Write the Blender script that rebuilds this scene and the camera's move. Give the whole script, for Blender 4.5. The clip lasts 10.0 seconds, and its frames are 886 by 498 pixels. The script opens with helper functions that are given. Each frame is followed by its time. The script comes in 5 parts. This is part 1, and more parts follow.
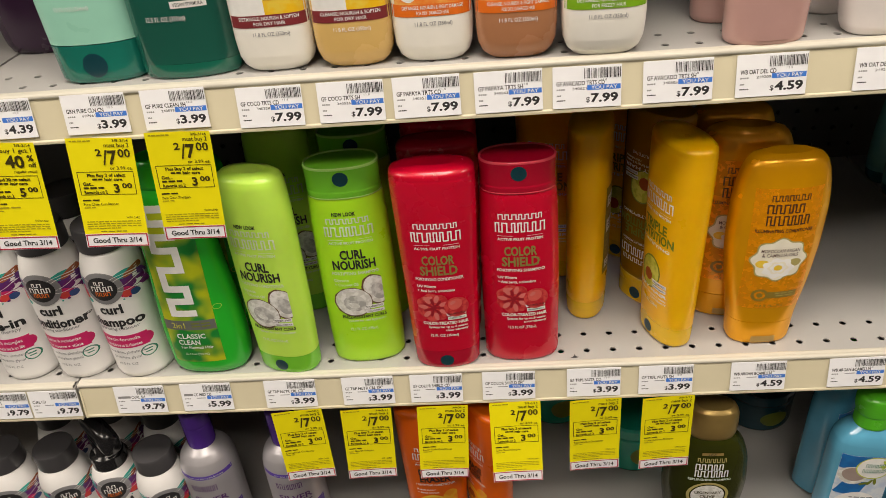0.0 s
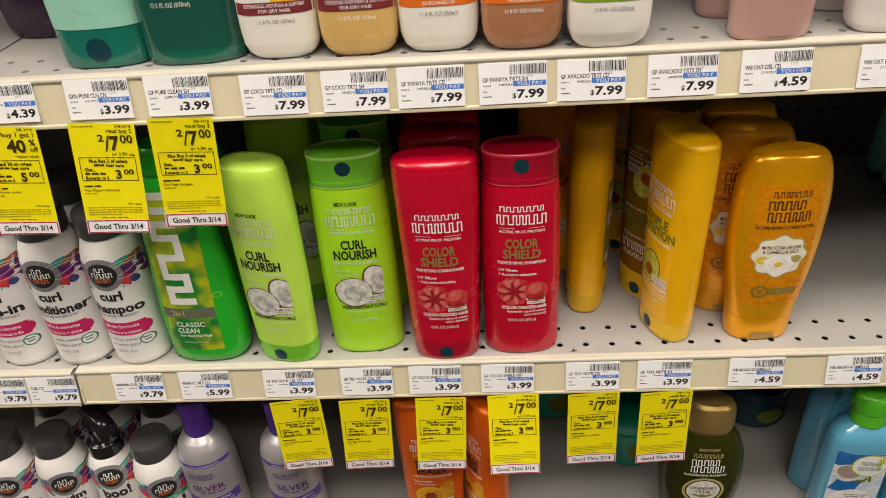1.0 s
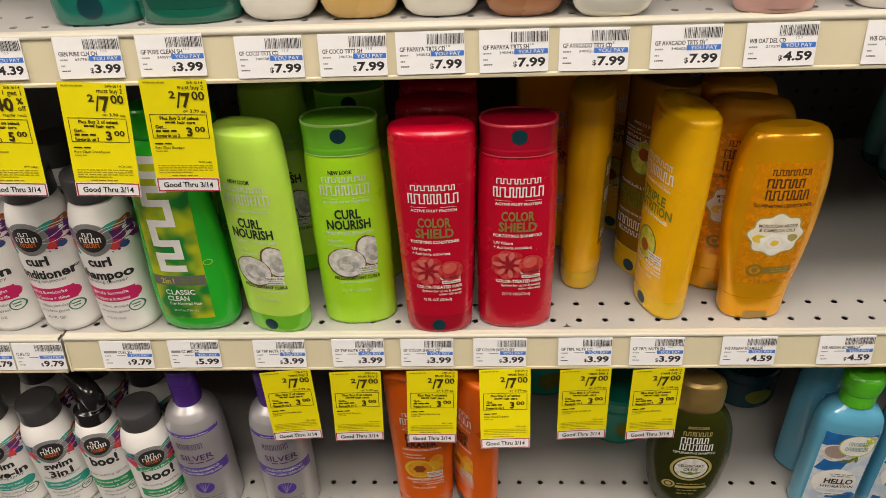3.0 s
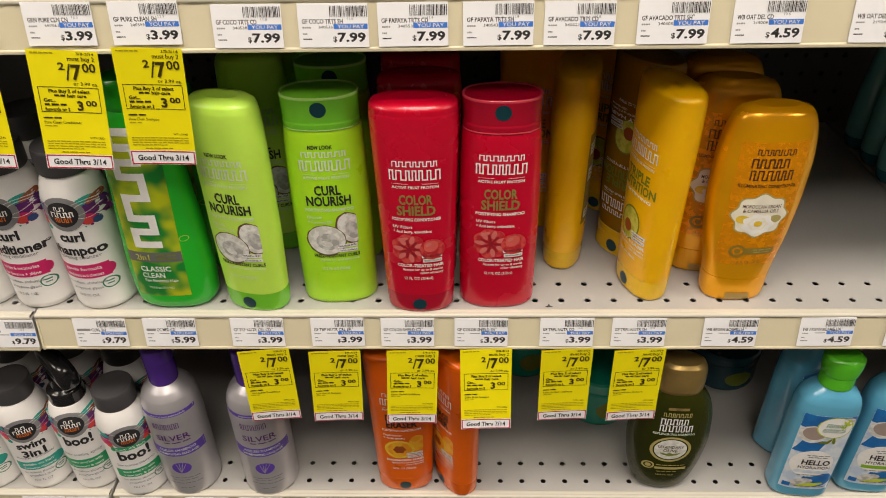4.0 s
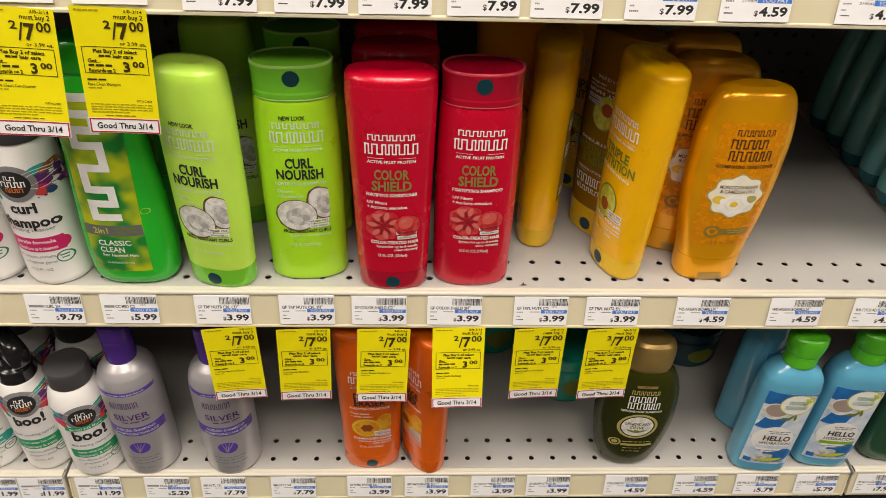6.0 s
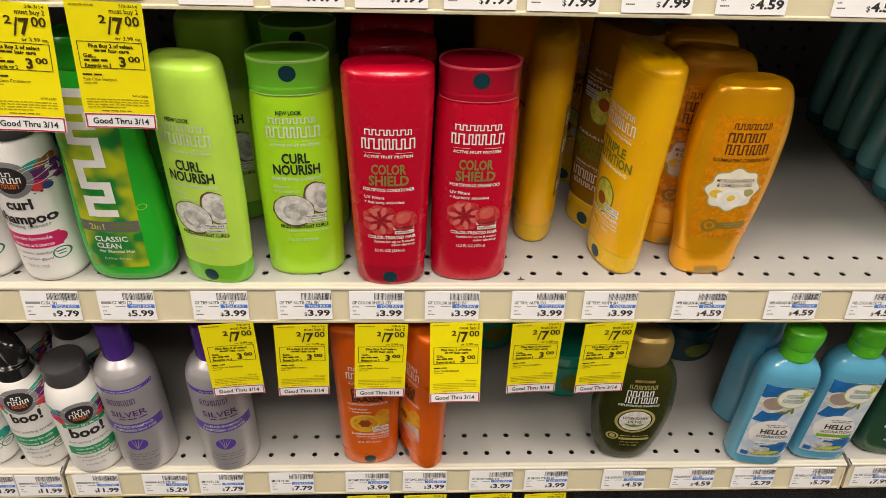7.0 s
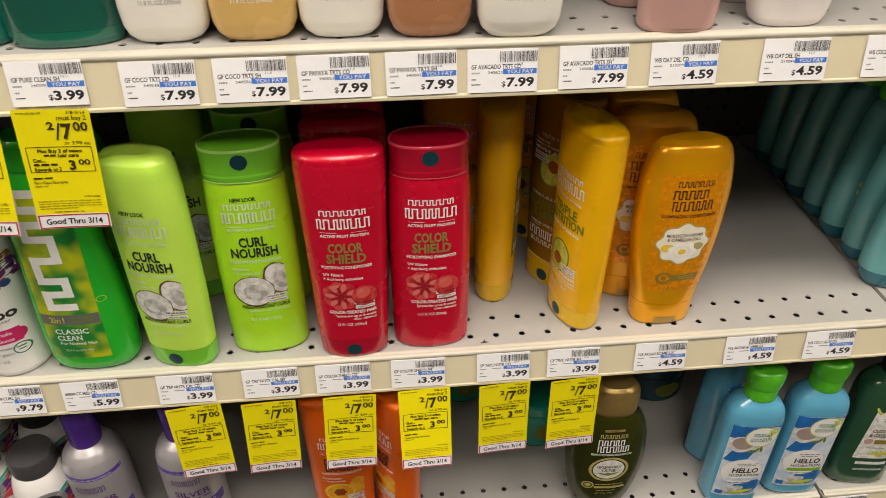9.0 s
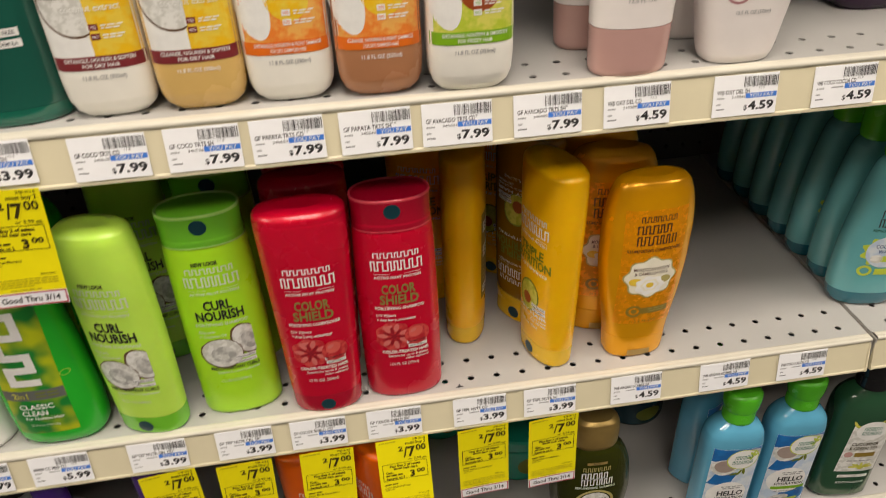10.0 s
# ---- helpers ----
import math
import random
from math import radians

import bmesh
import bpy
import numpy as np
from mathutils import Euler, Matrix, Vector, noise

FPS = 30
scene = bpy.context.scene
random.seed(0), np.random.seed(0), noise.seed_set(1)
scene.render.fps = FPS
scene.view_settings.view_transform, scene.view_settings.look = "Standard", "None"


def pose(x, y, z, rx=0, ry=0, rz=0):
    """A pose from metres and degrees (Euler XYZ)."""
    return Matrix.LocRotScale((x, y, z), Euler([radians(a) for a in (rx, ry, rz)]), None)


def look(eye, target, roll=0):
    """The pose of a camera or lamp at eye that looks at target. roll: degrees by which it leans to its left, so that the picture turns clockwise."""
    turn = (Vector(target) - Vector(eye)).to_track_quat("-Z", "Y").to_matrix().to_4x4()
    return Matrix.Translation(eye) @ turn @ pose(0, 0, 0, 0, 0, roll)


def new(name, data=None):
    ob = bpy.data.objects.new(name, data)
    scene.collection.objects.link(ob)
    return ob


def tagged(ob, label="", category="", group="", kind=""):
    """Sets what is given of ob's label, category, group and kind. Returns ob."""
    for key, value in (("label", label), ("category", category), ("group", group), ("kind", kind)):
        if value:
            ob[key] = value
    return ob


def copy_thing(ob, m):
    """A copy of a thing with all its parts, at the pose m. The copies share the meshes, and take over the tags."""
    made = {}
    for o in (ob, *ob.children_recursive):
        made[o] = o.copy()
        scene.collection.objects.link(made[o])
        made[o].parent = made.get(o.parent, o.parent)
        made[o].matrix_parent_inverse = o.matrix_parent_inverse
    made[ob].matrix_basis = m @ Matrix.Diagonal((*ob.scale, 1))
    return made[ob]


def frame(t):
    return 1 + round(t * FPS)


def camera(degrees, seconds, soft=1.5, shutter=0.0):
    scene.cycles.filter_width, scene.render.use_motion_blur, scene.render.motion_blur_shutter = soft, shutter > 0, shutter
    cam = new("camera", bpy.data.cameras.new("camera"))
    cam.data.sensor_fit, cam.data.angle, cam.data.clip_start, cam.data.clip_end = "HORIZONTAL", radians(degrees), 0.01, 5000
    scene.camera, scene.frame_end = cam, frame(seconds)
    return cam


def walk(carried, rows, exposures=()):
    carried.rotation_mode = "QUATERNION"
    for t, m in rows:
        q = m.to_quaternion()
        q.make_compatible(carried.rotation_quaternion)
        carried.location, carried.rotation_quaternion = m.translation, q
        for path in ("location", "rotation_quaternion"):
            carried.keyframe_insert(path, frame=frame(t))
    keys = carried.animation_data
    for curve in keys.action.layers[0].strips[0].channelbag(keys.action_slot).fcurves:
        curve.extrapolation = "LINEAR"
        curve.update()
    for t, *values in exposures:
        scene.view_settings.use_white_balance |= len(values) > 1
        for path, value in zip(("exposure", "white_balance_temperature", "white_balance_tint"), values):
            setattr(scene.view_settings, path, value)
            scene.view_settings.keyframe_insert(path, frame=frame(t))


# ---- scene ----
cam = camera(61.6, 10.0, soft=0.8, shutter=0.4)
PATH = [
    (0, (-0.064, -0.54, 0.963), (-0.191, 1.141, -0.114), -5.2),
    (0.5, (-0.067, -0.54, 0.964), (-0.186, 1.138, -0.117), -4.8),
    (1, (-0.068, -0.542, 0.96), (-0.187, 1.133, -0.127), -4.2),
    (1.5, (-0.073, -0.541, 0.95), (-0.184, 1.124, -0.153), -3.5),
    (2, (-0.073, -0.541, 0.95), (-0.176, 1.116, -0.165), -3.0),
    (3.5, (-0.074, -0.54, 0.948), (-0.15, 1.098, -0.197), -2.0),
    (4, (-0.073, -0.536, 0.939), (-0.118, 1.088, -0.227), -1.1),
    (4.5, (-0.08, -0.532, 0.933), (-0.081, 1.078, -0.254), 0.1),
    (5, (-0.084, -0.524, 0.931), (-0.044, 1.072, -0.274), 1.2),
    (5.5, (-0.092, -0.519, 0.933), (-0.021, 1.065, -0.285), 2.1),
    (7, (-0.094, -0.52, 0.931), (-0.001, 1.052, -0.302), 2.3),
    (7.5, (-0.09, -0.526, 0.929), (-0.021, 1.051, -0.3), 1.7),
    (8, (-0.093, -0.526, 0.93), (0.005, 1.054, -0.293), 1.4),
    (8.5, (-0.092, -0.519, 0.941), (0.029, 1.078, -0.257), 0.8),
    (8.7, (-0.0891, -0.5174, 0.9578), (0.0605, 1.0976, -0.2129), 0.65),
    (9, (-0.078, -0.507, 0.966), (0.079, 1.108, -0.203), -0.0),
    (9.2, (-0.0752, -0.5085, 0.9602), (0.1011, 1.1236, -0.1823), -0.31),
    (9.5, (-0.074, -0.501, 0.964), (0.117, 1.124, -0.186), -1.1),
    (9.7, (-0.0725, -0.5022, 0.9699), (0.1208, 1.1289, -0.1715), -1.81),
    (10, (-0.064, -0.489, 0.987), (0.151, 1.143, -0.149), -2.4),
]
# the film brightens a little while the upper shelf is out of view
walk(cam, [(t, look(eye, target, roll)) for t, eye, target, roll in PATH],
     [(0, 0.0), (4, 0.0), (5.5, 0.10), (7, 0.15), (8, 0.13), (9, 0.02), (10, -0.02)])

# ---- world and light ----
def build_world():
    w = bpy.data.worlds.new("store_air")
    w.use_nodes = True
    bg = w.node_tree.nodes["Background"]
    bg.inputs["Color"].default_value = (0.9, 0.95, 1.0, 1)
    bg.inputs["Strength"].default_value = 0.004
    scene.world = w


build_world()
LAMP_POWER = 63.5
LAMP_COLOUR = (1.0, 0.885, 0.76)

# ---- heights and lines of the shelving ----
Z_LOW, Z_MID, Z_UP = 0.1975, 0.476, 0.7762
X_LEFT, X_RIGHT = -0.4835, 0.4305
PITCH = 0.0254
DEPTH = 0.405
ROOM_Z = 2.8


# ---- materials ----
MATS = {}


def surface(name, colour, rough=0.4, metal=0.0, vary=0.05, scale=30.0, bump=0.0, bump_scale=400.0,
            coat=0.0, through_light=0.0, sub=0.0, spec=0.5, speck=0.0, rough_vary=0.08):
    if name in MATS:
        return MATS[name]
    m = bpy.data.materials.new(name)
    m.use_nodes = True
    nt = m.node_tree
    n, l = nt.nodes, nt.links
    p = n["Principled BSDF"]
    co = n.new("ShaderNodeTexCoord")
    n1 = n.new("ShaderNodeTexNoise")
    n1.inputs["Scale"].default_value = scale
    n1.inputs["Detail"].default_value = 5
    n2 = n.new("ShaderNodeTexNoise")
    n2.inputs["Scale"].default_value = bump_scale
    n2.inputs["Detail"].default_value = 3
    l.new(co.outputs["Object"], n1.inputs["Vector"])
    l.new(co.outputs["Object"], n2.inputs["Vector"])
    ramp = n.new("ShaderNodeMapRange")
    ramp.inputs["From Min"].default_value, ramp.inputs["From Max"].default_value = 0.3, 0.7
    ramp.inputs["To Min"].default_value, ramp.inputs["To Max"].default_value = 1 - vary, 1 + vary
    l.new(n1.outputs["Fac"], ramp.inputs["Value"])
    mul = n.new("ShaderNodeVectorMath")
    mul.operation = "SCALE"
    mul.inputs[0].default_value = colour[:3]
    l.new(ramp.outputs["Result"], mul.inputs["Scale"])
    out = mul.outputs["Vector"]
    if speck:
        r2 = n.new("ShaderNodeMapRange")
        r2.inputs["From Min"].default_value, r2.inputs["From Max"].default_value = 0.35, 0.65
        r2.inputs["To Min"].default_value, r2.inputs["To Max"].default_value = 1 - speck, 1 + speck
        l.new(n2.outputs["Fac"], r2.inputs["Value"])
        m2 = n.new("ShaderNodeVectorMath")
        m2.operation = "SCALE"
        l.new(out, m2.inputs[0])
        l.new(r2.outputs["Result"], m2.inputs["Scale"])
        out = m2.outputs["Vector"]
    l.new(out, p.inputs["Base Color"])
    rr = n.new("ShaderNodeMapRange")
    rr.inputs["To Min"].default_value = max(0.03, rough - rough_vary)
    rr.inputs["To Max"].default_value = min(1, rough + rough_vary)
    l.new(n1.outputs["Fac"], rr.inputs["Value"])
    l.new(rr.outputs["Result"], p.inputs["Roughness"])
    p.inputs["Metallic"].default_value = metal
    p.inputs["Coat Weight"].default_value = coat
    p.inputs["Coat Roughness"].default_value = 0.12
    p.inputs["Transmission Weight"].default_value = through_light
    p.inputs["Specular IOR Level"].default_value = spec
    if sub:
        p.inputs["Subsurface Weight"].default_value = sub
        p.inputs["Subsurface Radius"].default_value = (0.006, 0.006, 0.006)
        p.inputs["Subsurface Scale"].default_value = 1.0
    if bump:
        b = n.new("ShaderNodeBump")
        b.inputs["Strength"].default_value = bump
        b.inputs["Distance"].default_value = 0.001
        l.new(n2.outputs["Fac"], b.inputs["Height"])
        l.new(b.outputs["Normal"], p.inputs["Normal"])
    MATS[name] = m
    return m


def plastic(name, c, rough=0.28, **k):
    k.setdefault("vary", 0.04)
    k.setdefault("bump", 0.05)
    k.setdefault("bump_scale", 90.0)
    return surface(name, c, rough, **k)


def ink(name, c, rough=0.4, **k):
    return surface(name, c, rough, vary=0.05, scale=120, **k)


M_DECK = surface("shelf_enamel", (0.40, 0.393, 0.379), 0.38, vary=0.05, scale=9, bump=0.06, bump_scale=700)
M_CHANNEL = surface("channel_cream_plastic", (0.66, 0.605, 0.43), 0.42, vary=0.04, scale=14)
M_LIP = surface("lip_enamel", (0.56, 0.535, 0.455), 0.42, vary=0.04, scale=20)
M_STEEL = surface("bracket_steel", (0.50, 0.48, 0.44), 0.42, metal=0.35, vary=0.12, scale=60)
# dark grey of the added pans, soaking up light between shelves
M_BOUNCE_PAN = surface("bounce_pan_dark", (0.075, 0.072, 0.066), 0.55, metal=0.2, vary=0.1, scale=30)
# back panel enamel with the bay's shade put into its colour
M_BACK_SHADED = surface("back_panel_shaded", (0.062, 0.060, 0.058), 0.5, vary=0.05, scale=12)
M_DARK = surface("dark_gap", (0.02, 0.02, 0.02), 0.8)
M_CARPET = surface("speckled_carpet", (0.035, 0.034, 0.036), 0.95, vary=0.35, scale=60, bump=0.9, bump_scale=420, speck=0.9)
M_KICK = surface("kick_plate_brown", (0.045, 0.035, 0.028), 0.6, vary=0.15, scale=25)
M_WALL = surface("store_wall_paint", (0.36, 0.34, 0.32), 0.7, vary=0.05, scale=3)
M_FACING = surface("facing_fixture", (0.085, 0.08, 0.075), 0.6, vary=0.4, scale=6)
M_CEIL = surface("ceiling_board", (0.75, 0.74, 0.72), 0.9, vary=0.04, scale=30, bump=0.4, bump_scale=150)
M_PAPER = surface("tag_paper", (0.85, 0.86, 0.89), 0.45, vary=0.03, scale=50)
M_YELLOW = surface("sale_yellow_paper", (0.88, 0.78, 0.0), 0.5, vary=0.03, scale=50)
M_INK = ink("black_ink", (0.02, 0.02, 0.022))
M_GREYINK = ink("grey_ink", (0.25, 0.25, 0.26))
M_FAINTINK = ink("faint_olive_ink", (0.40, 0.34, 0.012))
M_OLIVEINK = ink("fine_print_ink", (0.045, 0.034, 0.004))
M_BLUE = ink("blue_stripe", (0.05, 0.19, 0.66))
M_REDINK = ink("red_border_ink", (0.42, 0.02, 0.05))
M_WHITE = ink("white_ink", (0.82, 0.82, 0.80))
M_SOFTWHITE = ink("pale_ink", (0.62, 0.70, 0.55))


# ---- mesh helpers ----
def link(name, verts, faces, mat, parent=None, label="", smooth=True):
    me = bpy.data.meshes.new(name)
    me.from_pydata([tuple(v) for v in verts], [], faces)
    me.materials.append(mat)
    if smooth:
        me.polygons.foreach_set("use_smooth", [True] * len(me.polygons))
    me.update()
    ob = new(name, me)
    if parent is not None:
        ob.parent = parent
    if label:
        tagged(ob, label)
    return ob


def part(name, bm, mat, parent=None, label="", smooth=False):
    me = bpy.data.meshes.new(name)
    bm.to_mesh(me)
    bm.free()
    me.materials.append(mat)
    if smooth:
        me.polygons.foreach_set("use_smooth", [True] * len(me.polygons))
    ob = new(name, me)
    if parent is not None:
        ob.parent = parent
    if label:
        tagged(ob, label)
    return ob


def box_bm(x0, x1, y0, y1, z0, z1, bevel=0.0, seg=2):
    bm = bmesh.new()
    bmesh.ops.create_cube(bm, size=1, matrix=Matrix.Translation(((x0 + x1) / 2, (y0 + y1) / 2, (z0 + z1) / 2))
                          @ Matrix.Diagonal((x1 - x0, y1 - y0, z1 - z0, 1)))
    if bevel:
        bmesh.ops.bevel(bm, geom=bm.edges[:], offset=bevel, segments=seg, profile=0.5, affect="EDGES")
    return bm


def thing(name, label, category, m, group=""):
    e = new(name)
    e.empty_display_size = 0.02
    e.matrix_basis = m
    return tagged(e, label, category, group)


class Form:
    """A bottle's outline: knots of height, half width, half depth and squareness, joined by a smooth curve."""

    def __init__(self, *knots):
        self.k = np.array(knots, float)
        z, v = self.k[:, 0], self.k[:, 1:]
        d = np.diff(v, axis=0) / np.diff(z)[:, None]
        s = np.zeros_like(v)
        s[0], s[-1] = d[0], d[-1]
        for i in range(1, len(z) - 1):
            a, b = d[i - 1], d[i]
            with np.errstate(divide="ignore", invalid="ignore"):
                hm = np.where(a * b > 0, 2 * a * b / (a + b), 0.0)
            s[i] = np.nan_to_num(hm)
        self.s = s

    def at(self, z):
        zs = self.k[:, 0]
        i = int(np.clip(np.searchsorted(zs, z) - 1, 0, len(zs) - 2))
        h = zs[i + 1] - zs[i]
        t = min(1.0, max(0.0, (z - zs[i]) / h))
        p0, p1, m0, m1 = self.k[i, 1:], self.k[i + 1, 1:], self.s[i] * h, self.s[i + 1] * h
        return ((2 * t**3 - 3 * t**2 + 1) * p0 + (t**3 - 2 * t**2 + t) * m0 + (-2 * t**3 + 3 * t**2) * p1 + (t**3 - t**2) * m1)

    def front(self, x, z):
        a, b, n = self.at(z)
        u = min(0.995, abs(x) / a)
        return -b * (1 - u**n) ** (1 / n)

    def loft(self, name, mat, parent, z0=None, z1=None, label="", rings=26, seg=88, grow=0.0):
        zs = self.k[:, 0]
        z0 = zs[0] if z0 is None else z0
        z1 = zs[-1] if z1 is None else z1
        hs = sorted(set([round(h, 5) for h in np.linspace(z0, z1, rings)] + [round(h, 5) for h in zs if z0 <= h <= z1]))
        verts, faces = [], []
        for h in hs:
            a, b, n = self.at(h)
            a, b = a + grow, b + grow
            for j in range(seg):
                t = 2 * math.pi * j / seg
                c, s = math.cos(t), math.sin(t)
                verts.append((a * math.copysign(abs(c) ** (2 / n), c), b * math.copysign(abs(s) ** (2 / n), s), h))
        for i in range(len(hs) - 1):
            for j in range(seg):
                k = (j + 1) % seg
                faces.append((i * seg + j, i * seg + k, (i + 1) * seg + k, (i + 1) * seg + j))
        # the end faces have their own corners, so that they don't bend the wall's shading
        o = len(verts)
        verts += verts[:seg] + verts[(len(hs) - 1) * seg:len(hs) * seg]
        faces.append(tuple(reversed(range(o, o + seg))))
        faces.append(tuple(range(o + seg, o + 2 * seg)))
        ob = link(name, verts, faces, mat, parent, label)
        for f in ob.data.polygons[-2:]:
            f.use_smooth = False
        return ob


def ring_of(rows, name, mat, parent, seg=72):
    """An open band swept round a bottle through rows of height, half width, half depth and squareness."""
    vs, fs = [], []
    for h, a, b, n in rows:
        for j in range(seg):
            t = 2 * math.pi * j / seg
            c, s = math.cos(t), math.sin(t)
            vs.append((a * math.copysign(abs(c) ** (2 / n), c), b * math.copysign(abs(s) ** (2 / n), s), h))
    for i in range(len(rows) - 1):
        fs.extend((i * seg + j, i * seg + (j + 1) % seg, (i + 1) * seg + (j + 1) % seg, (i + 1) * seg + j) for j in range(seg))
    return link(name, vs, fs, mat, parent)


class Flat:
    def __init__(self, y=0.0):
        self.y = y

    def front(self, x, z):
        return self.y


# ---- printing on things ----
TEXTS = {}


def glyphs(text, bold):
    key = (text, bold)
    if key not in TEXTS:
        cu = bpy.data.curves.new("type", "FONT")
        cu.body, cu.size, cu.dimensions, cu.fill_mode, cu.resolution_u = text, 1.0, "2D", "BOTH", 2
        cu.offset = bold
        ob = bpy.data.objects.new("type", cu)
        scene.collection.objects.link(ob)
        me = ob.to_mesh()
        v = np.array([p.co[:2] for p in me.vertices]) if len(me.vertices) else np.zeros((0, 2))
        f = [tuple(p.vertices) for p in me.polygons]
        ob.to_mesh_clear()
        bpy.data.objects.remove(ob)
        bpy.data.curves.remove(cu)
        TEXTS[key] = (v, f)
    return TEXTS[key]


class Print:
    """Collects flat shapes by part name and ink, then lays each lot on the front of a form."""

    def __init__(self, form):
        self.form, self.lots, self.open_lot = form, [], None

    def add(self, name, mat, verts, faces, lift):
        if self.open_lot is None:
            self.lots.append((name, mat, [], []))
        elif self.open_lot == "new":
            self.lots.append((name, mat, [], []))
            self.open_lot = "on"
        v, f = self.lots[-1][2:]
        o = len(v)
        v.extend((x, self.form.front(x, z) - 0.4 * lift, z) for x, z in verts)
        f.extend(tuple(i + o for i in q) for q in faces)

    def text(self, s, x, z, h, mat, w=None, bold=0.008, align="c", turn=0, lift=0.0009, name="lettering"):
        v, f = glyphs(s, bold)
        if not len(v):
            return
        x0, x1 = v[:, 0].min(), v[:, 0].max()
        k = h / 0.7
        if h > .006 and not isinstance(self.form, Flat):
            lift = max(lift, .0014)
        kx = k if w is None else w / max(1e-6, x1 - x0)
        ref = {"c": (x0 + x1) / 2, "l": x0, "r": x1}[align]
        p = np.stack([(v[:, 0] - ref) * kx, v[:, 1] * k - h / 2], 1)
        if turn:
            c, q = math.cos(radians(turn)), math.sin(radians(turn))
            p = p @ np.array([[c, q], [-q, c]])
        self.add(name, mat, [(a + x, b + z) for a, b in p], f, lift)

    def rect(self, x0, x1, z0, z1, mat, name="label_panel", lift=0.0004, nx=6, nz=4, shear=0.0):
        nx = max(nx, math.ceil((x1 - x0) / .0022)) if not isinstance(self.form, Flat) else nx
        vs, fs = [], []
        for i in range(nz + 1):
            for j in range(nx + 1):
                z = z0 + (z1 - z0) * i / nz
                vs.append((x0 + (x1 - x0) * j / nx + shear * (z - z0), z))
        for i in range(nz):
            for j in range(nx):
                a = i * (nx + 1) + j
                fs.append((a, a + 1, a + nx + 2, a + nx + 1))
        self.add(name, mat, vs, fs, lift)

    def disc(self, x, z, rx, rz, mat, name="picture", lift=0.0006, seg=28, lobes=0, depth=0.0, inner=0.0, turn=0.0, phase=0.0, x_max=1e9):
        vs, fs = [], []
        rings = max(3, math.ceil(rx * (1 - inner) / .0026))
        c, q = math.cos(radians(turn)), math.sin(radians(turn))
        for i in range(rings + 1):
            r = inner + (1 - inner) * i / rings
            for j in range(seg):
                t = 2 * math.pi * j / seg
                g = r * (1 + depth * math.cos(lobes * t + phase))
                a, b = rx * g * math.cos(t), rz * g * math.sin(t)
                vs.append((min(x + a * c - b * q, x_max), z + a * q + b * c))
        for i in range(rings):
            for j in range(seg):
                k = (j + 1) % seg
                fs.append((i * seg + j, (i + 1) * seg + j, (i + 1) * seg + k, i * seg + k))
        self.add(name, mat, vs, fs, lift)

    def mark(self, x, z, w, h, n, mat, name="brand_stripe", lift=0.0008, turn=0, heavy=0.33, seed=0):
        """A brand's word as one plain meander stripe, n turns long."""
        c, q = math.cos(radians(turn)), math.sin(radians(turn))
        rnd = random.Random(seed + n)
        k = min(w / n, h) * heavy * 0.30
        steps = [rnd.choice((.8, 1.0, 1.2)) for _ in range(2 * n - 1)]
        unit = (w - 2 * k) / sum(steps)
        pts, u, top = [(-w / 2 + k, -h / 2 + k)], -w / 2 + k, True
        for d in steps + [0]:
            e = (h / 2 - k) * (1 if top else -1)
            pts += [(u, e), (u + d * unit, e)]
            u, top = u + d * unit, not top
        pts = pts[:-1]
        vs, fs = [], []
        for (a, b), (d, e) in zip(pts, pts[1:]):
            x0, x1, z0, z1 = min(a, d) - k, max(a, d) + k, min(b, e) - k, max(b, e) + k
            nx, nz = max(1, math.ceil((x1 - x0) / .003)), max(1, math.ceil((z1 - z0) / .003))
            o = len(vs)
            for i in range(nz + 1):
                vs.extend((x0 + (x1 - x0) * j / nx, z0 + (z1 - z0) * i / nz) for j in range(nx + 1))
            for i in range(nz):
                fs.extend((o + i * (nx + 1) + j, o + i * (nx + 1) + j + 1, o + (i + 1) * (nx + 1) + j + 1, o + (i + 1) * (nx + 1) + j) for j in range(nx))
        self.add(name, mat, [(x + u * c - v * q, z + u * q + v * c) for u, v in vs], fs, lift)

    def lines(self, x0, x1, z, h, mat, words=5, align="c", name="fine_print", lift=0.0009, seed=0):
        """Writing too small to read: a line of short bars."""
        rnd = random.Random(seed * 31 + words)
        ws = [rnd.uniform(0.5, 1.4) for _ in range(words)]
        gap = 0.22
        k = (x1 - x0) / (sum(ws) + gap * (words - 1))
        a = x0
        self.open_lot = "new"
        for w in ws:
            self.rect(a, a + w * k, z - h / 2, z + h / 2, mat, name, lift, nx=2, nz=1)
            a += (w + gap) * k
        self.open_lot = None

    def done(self, parent):
        for name, mat, v, f in self.lots:
            link(name, v, f, mat, parent, smooth=False)


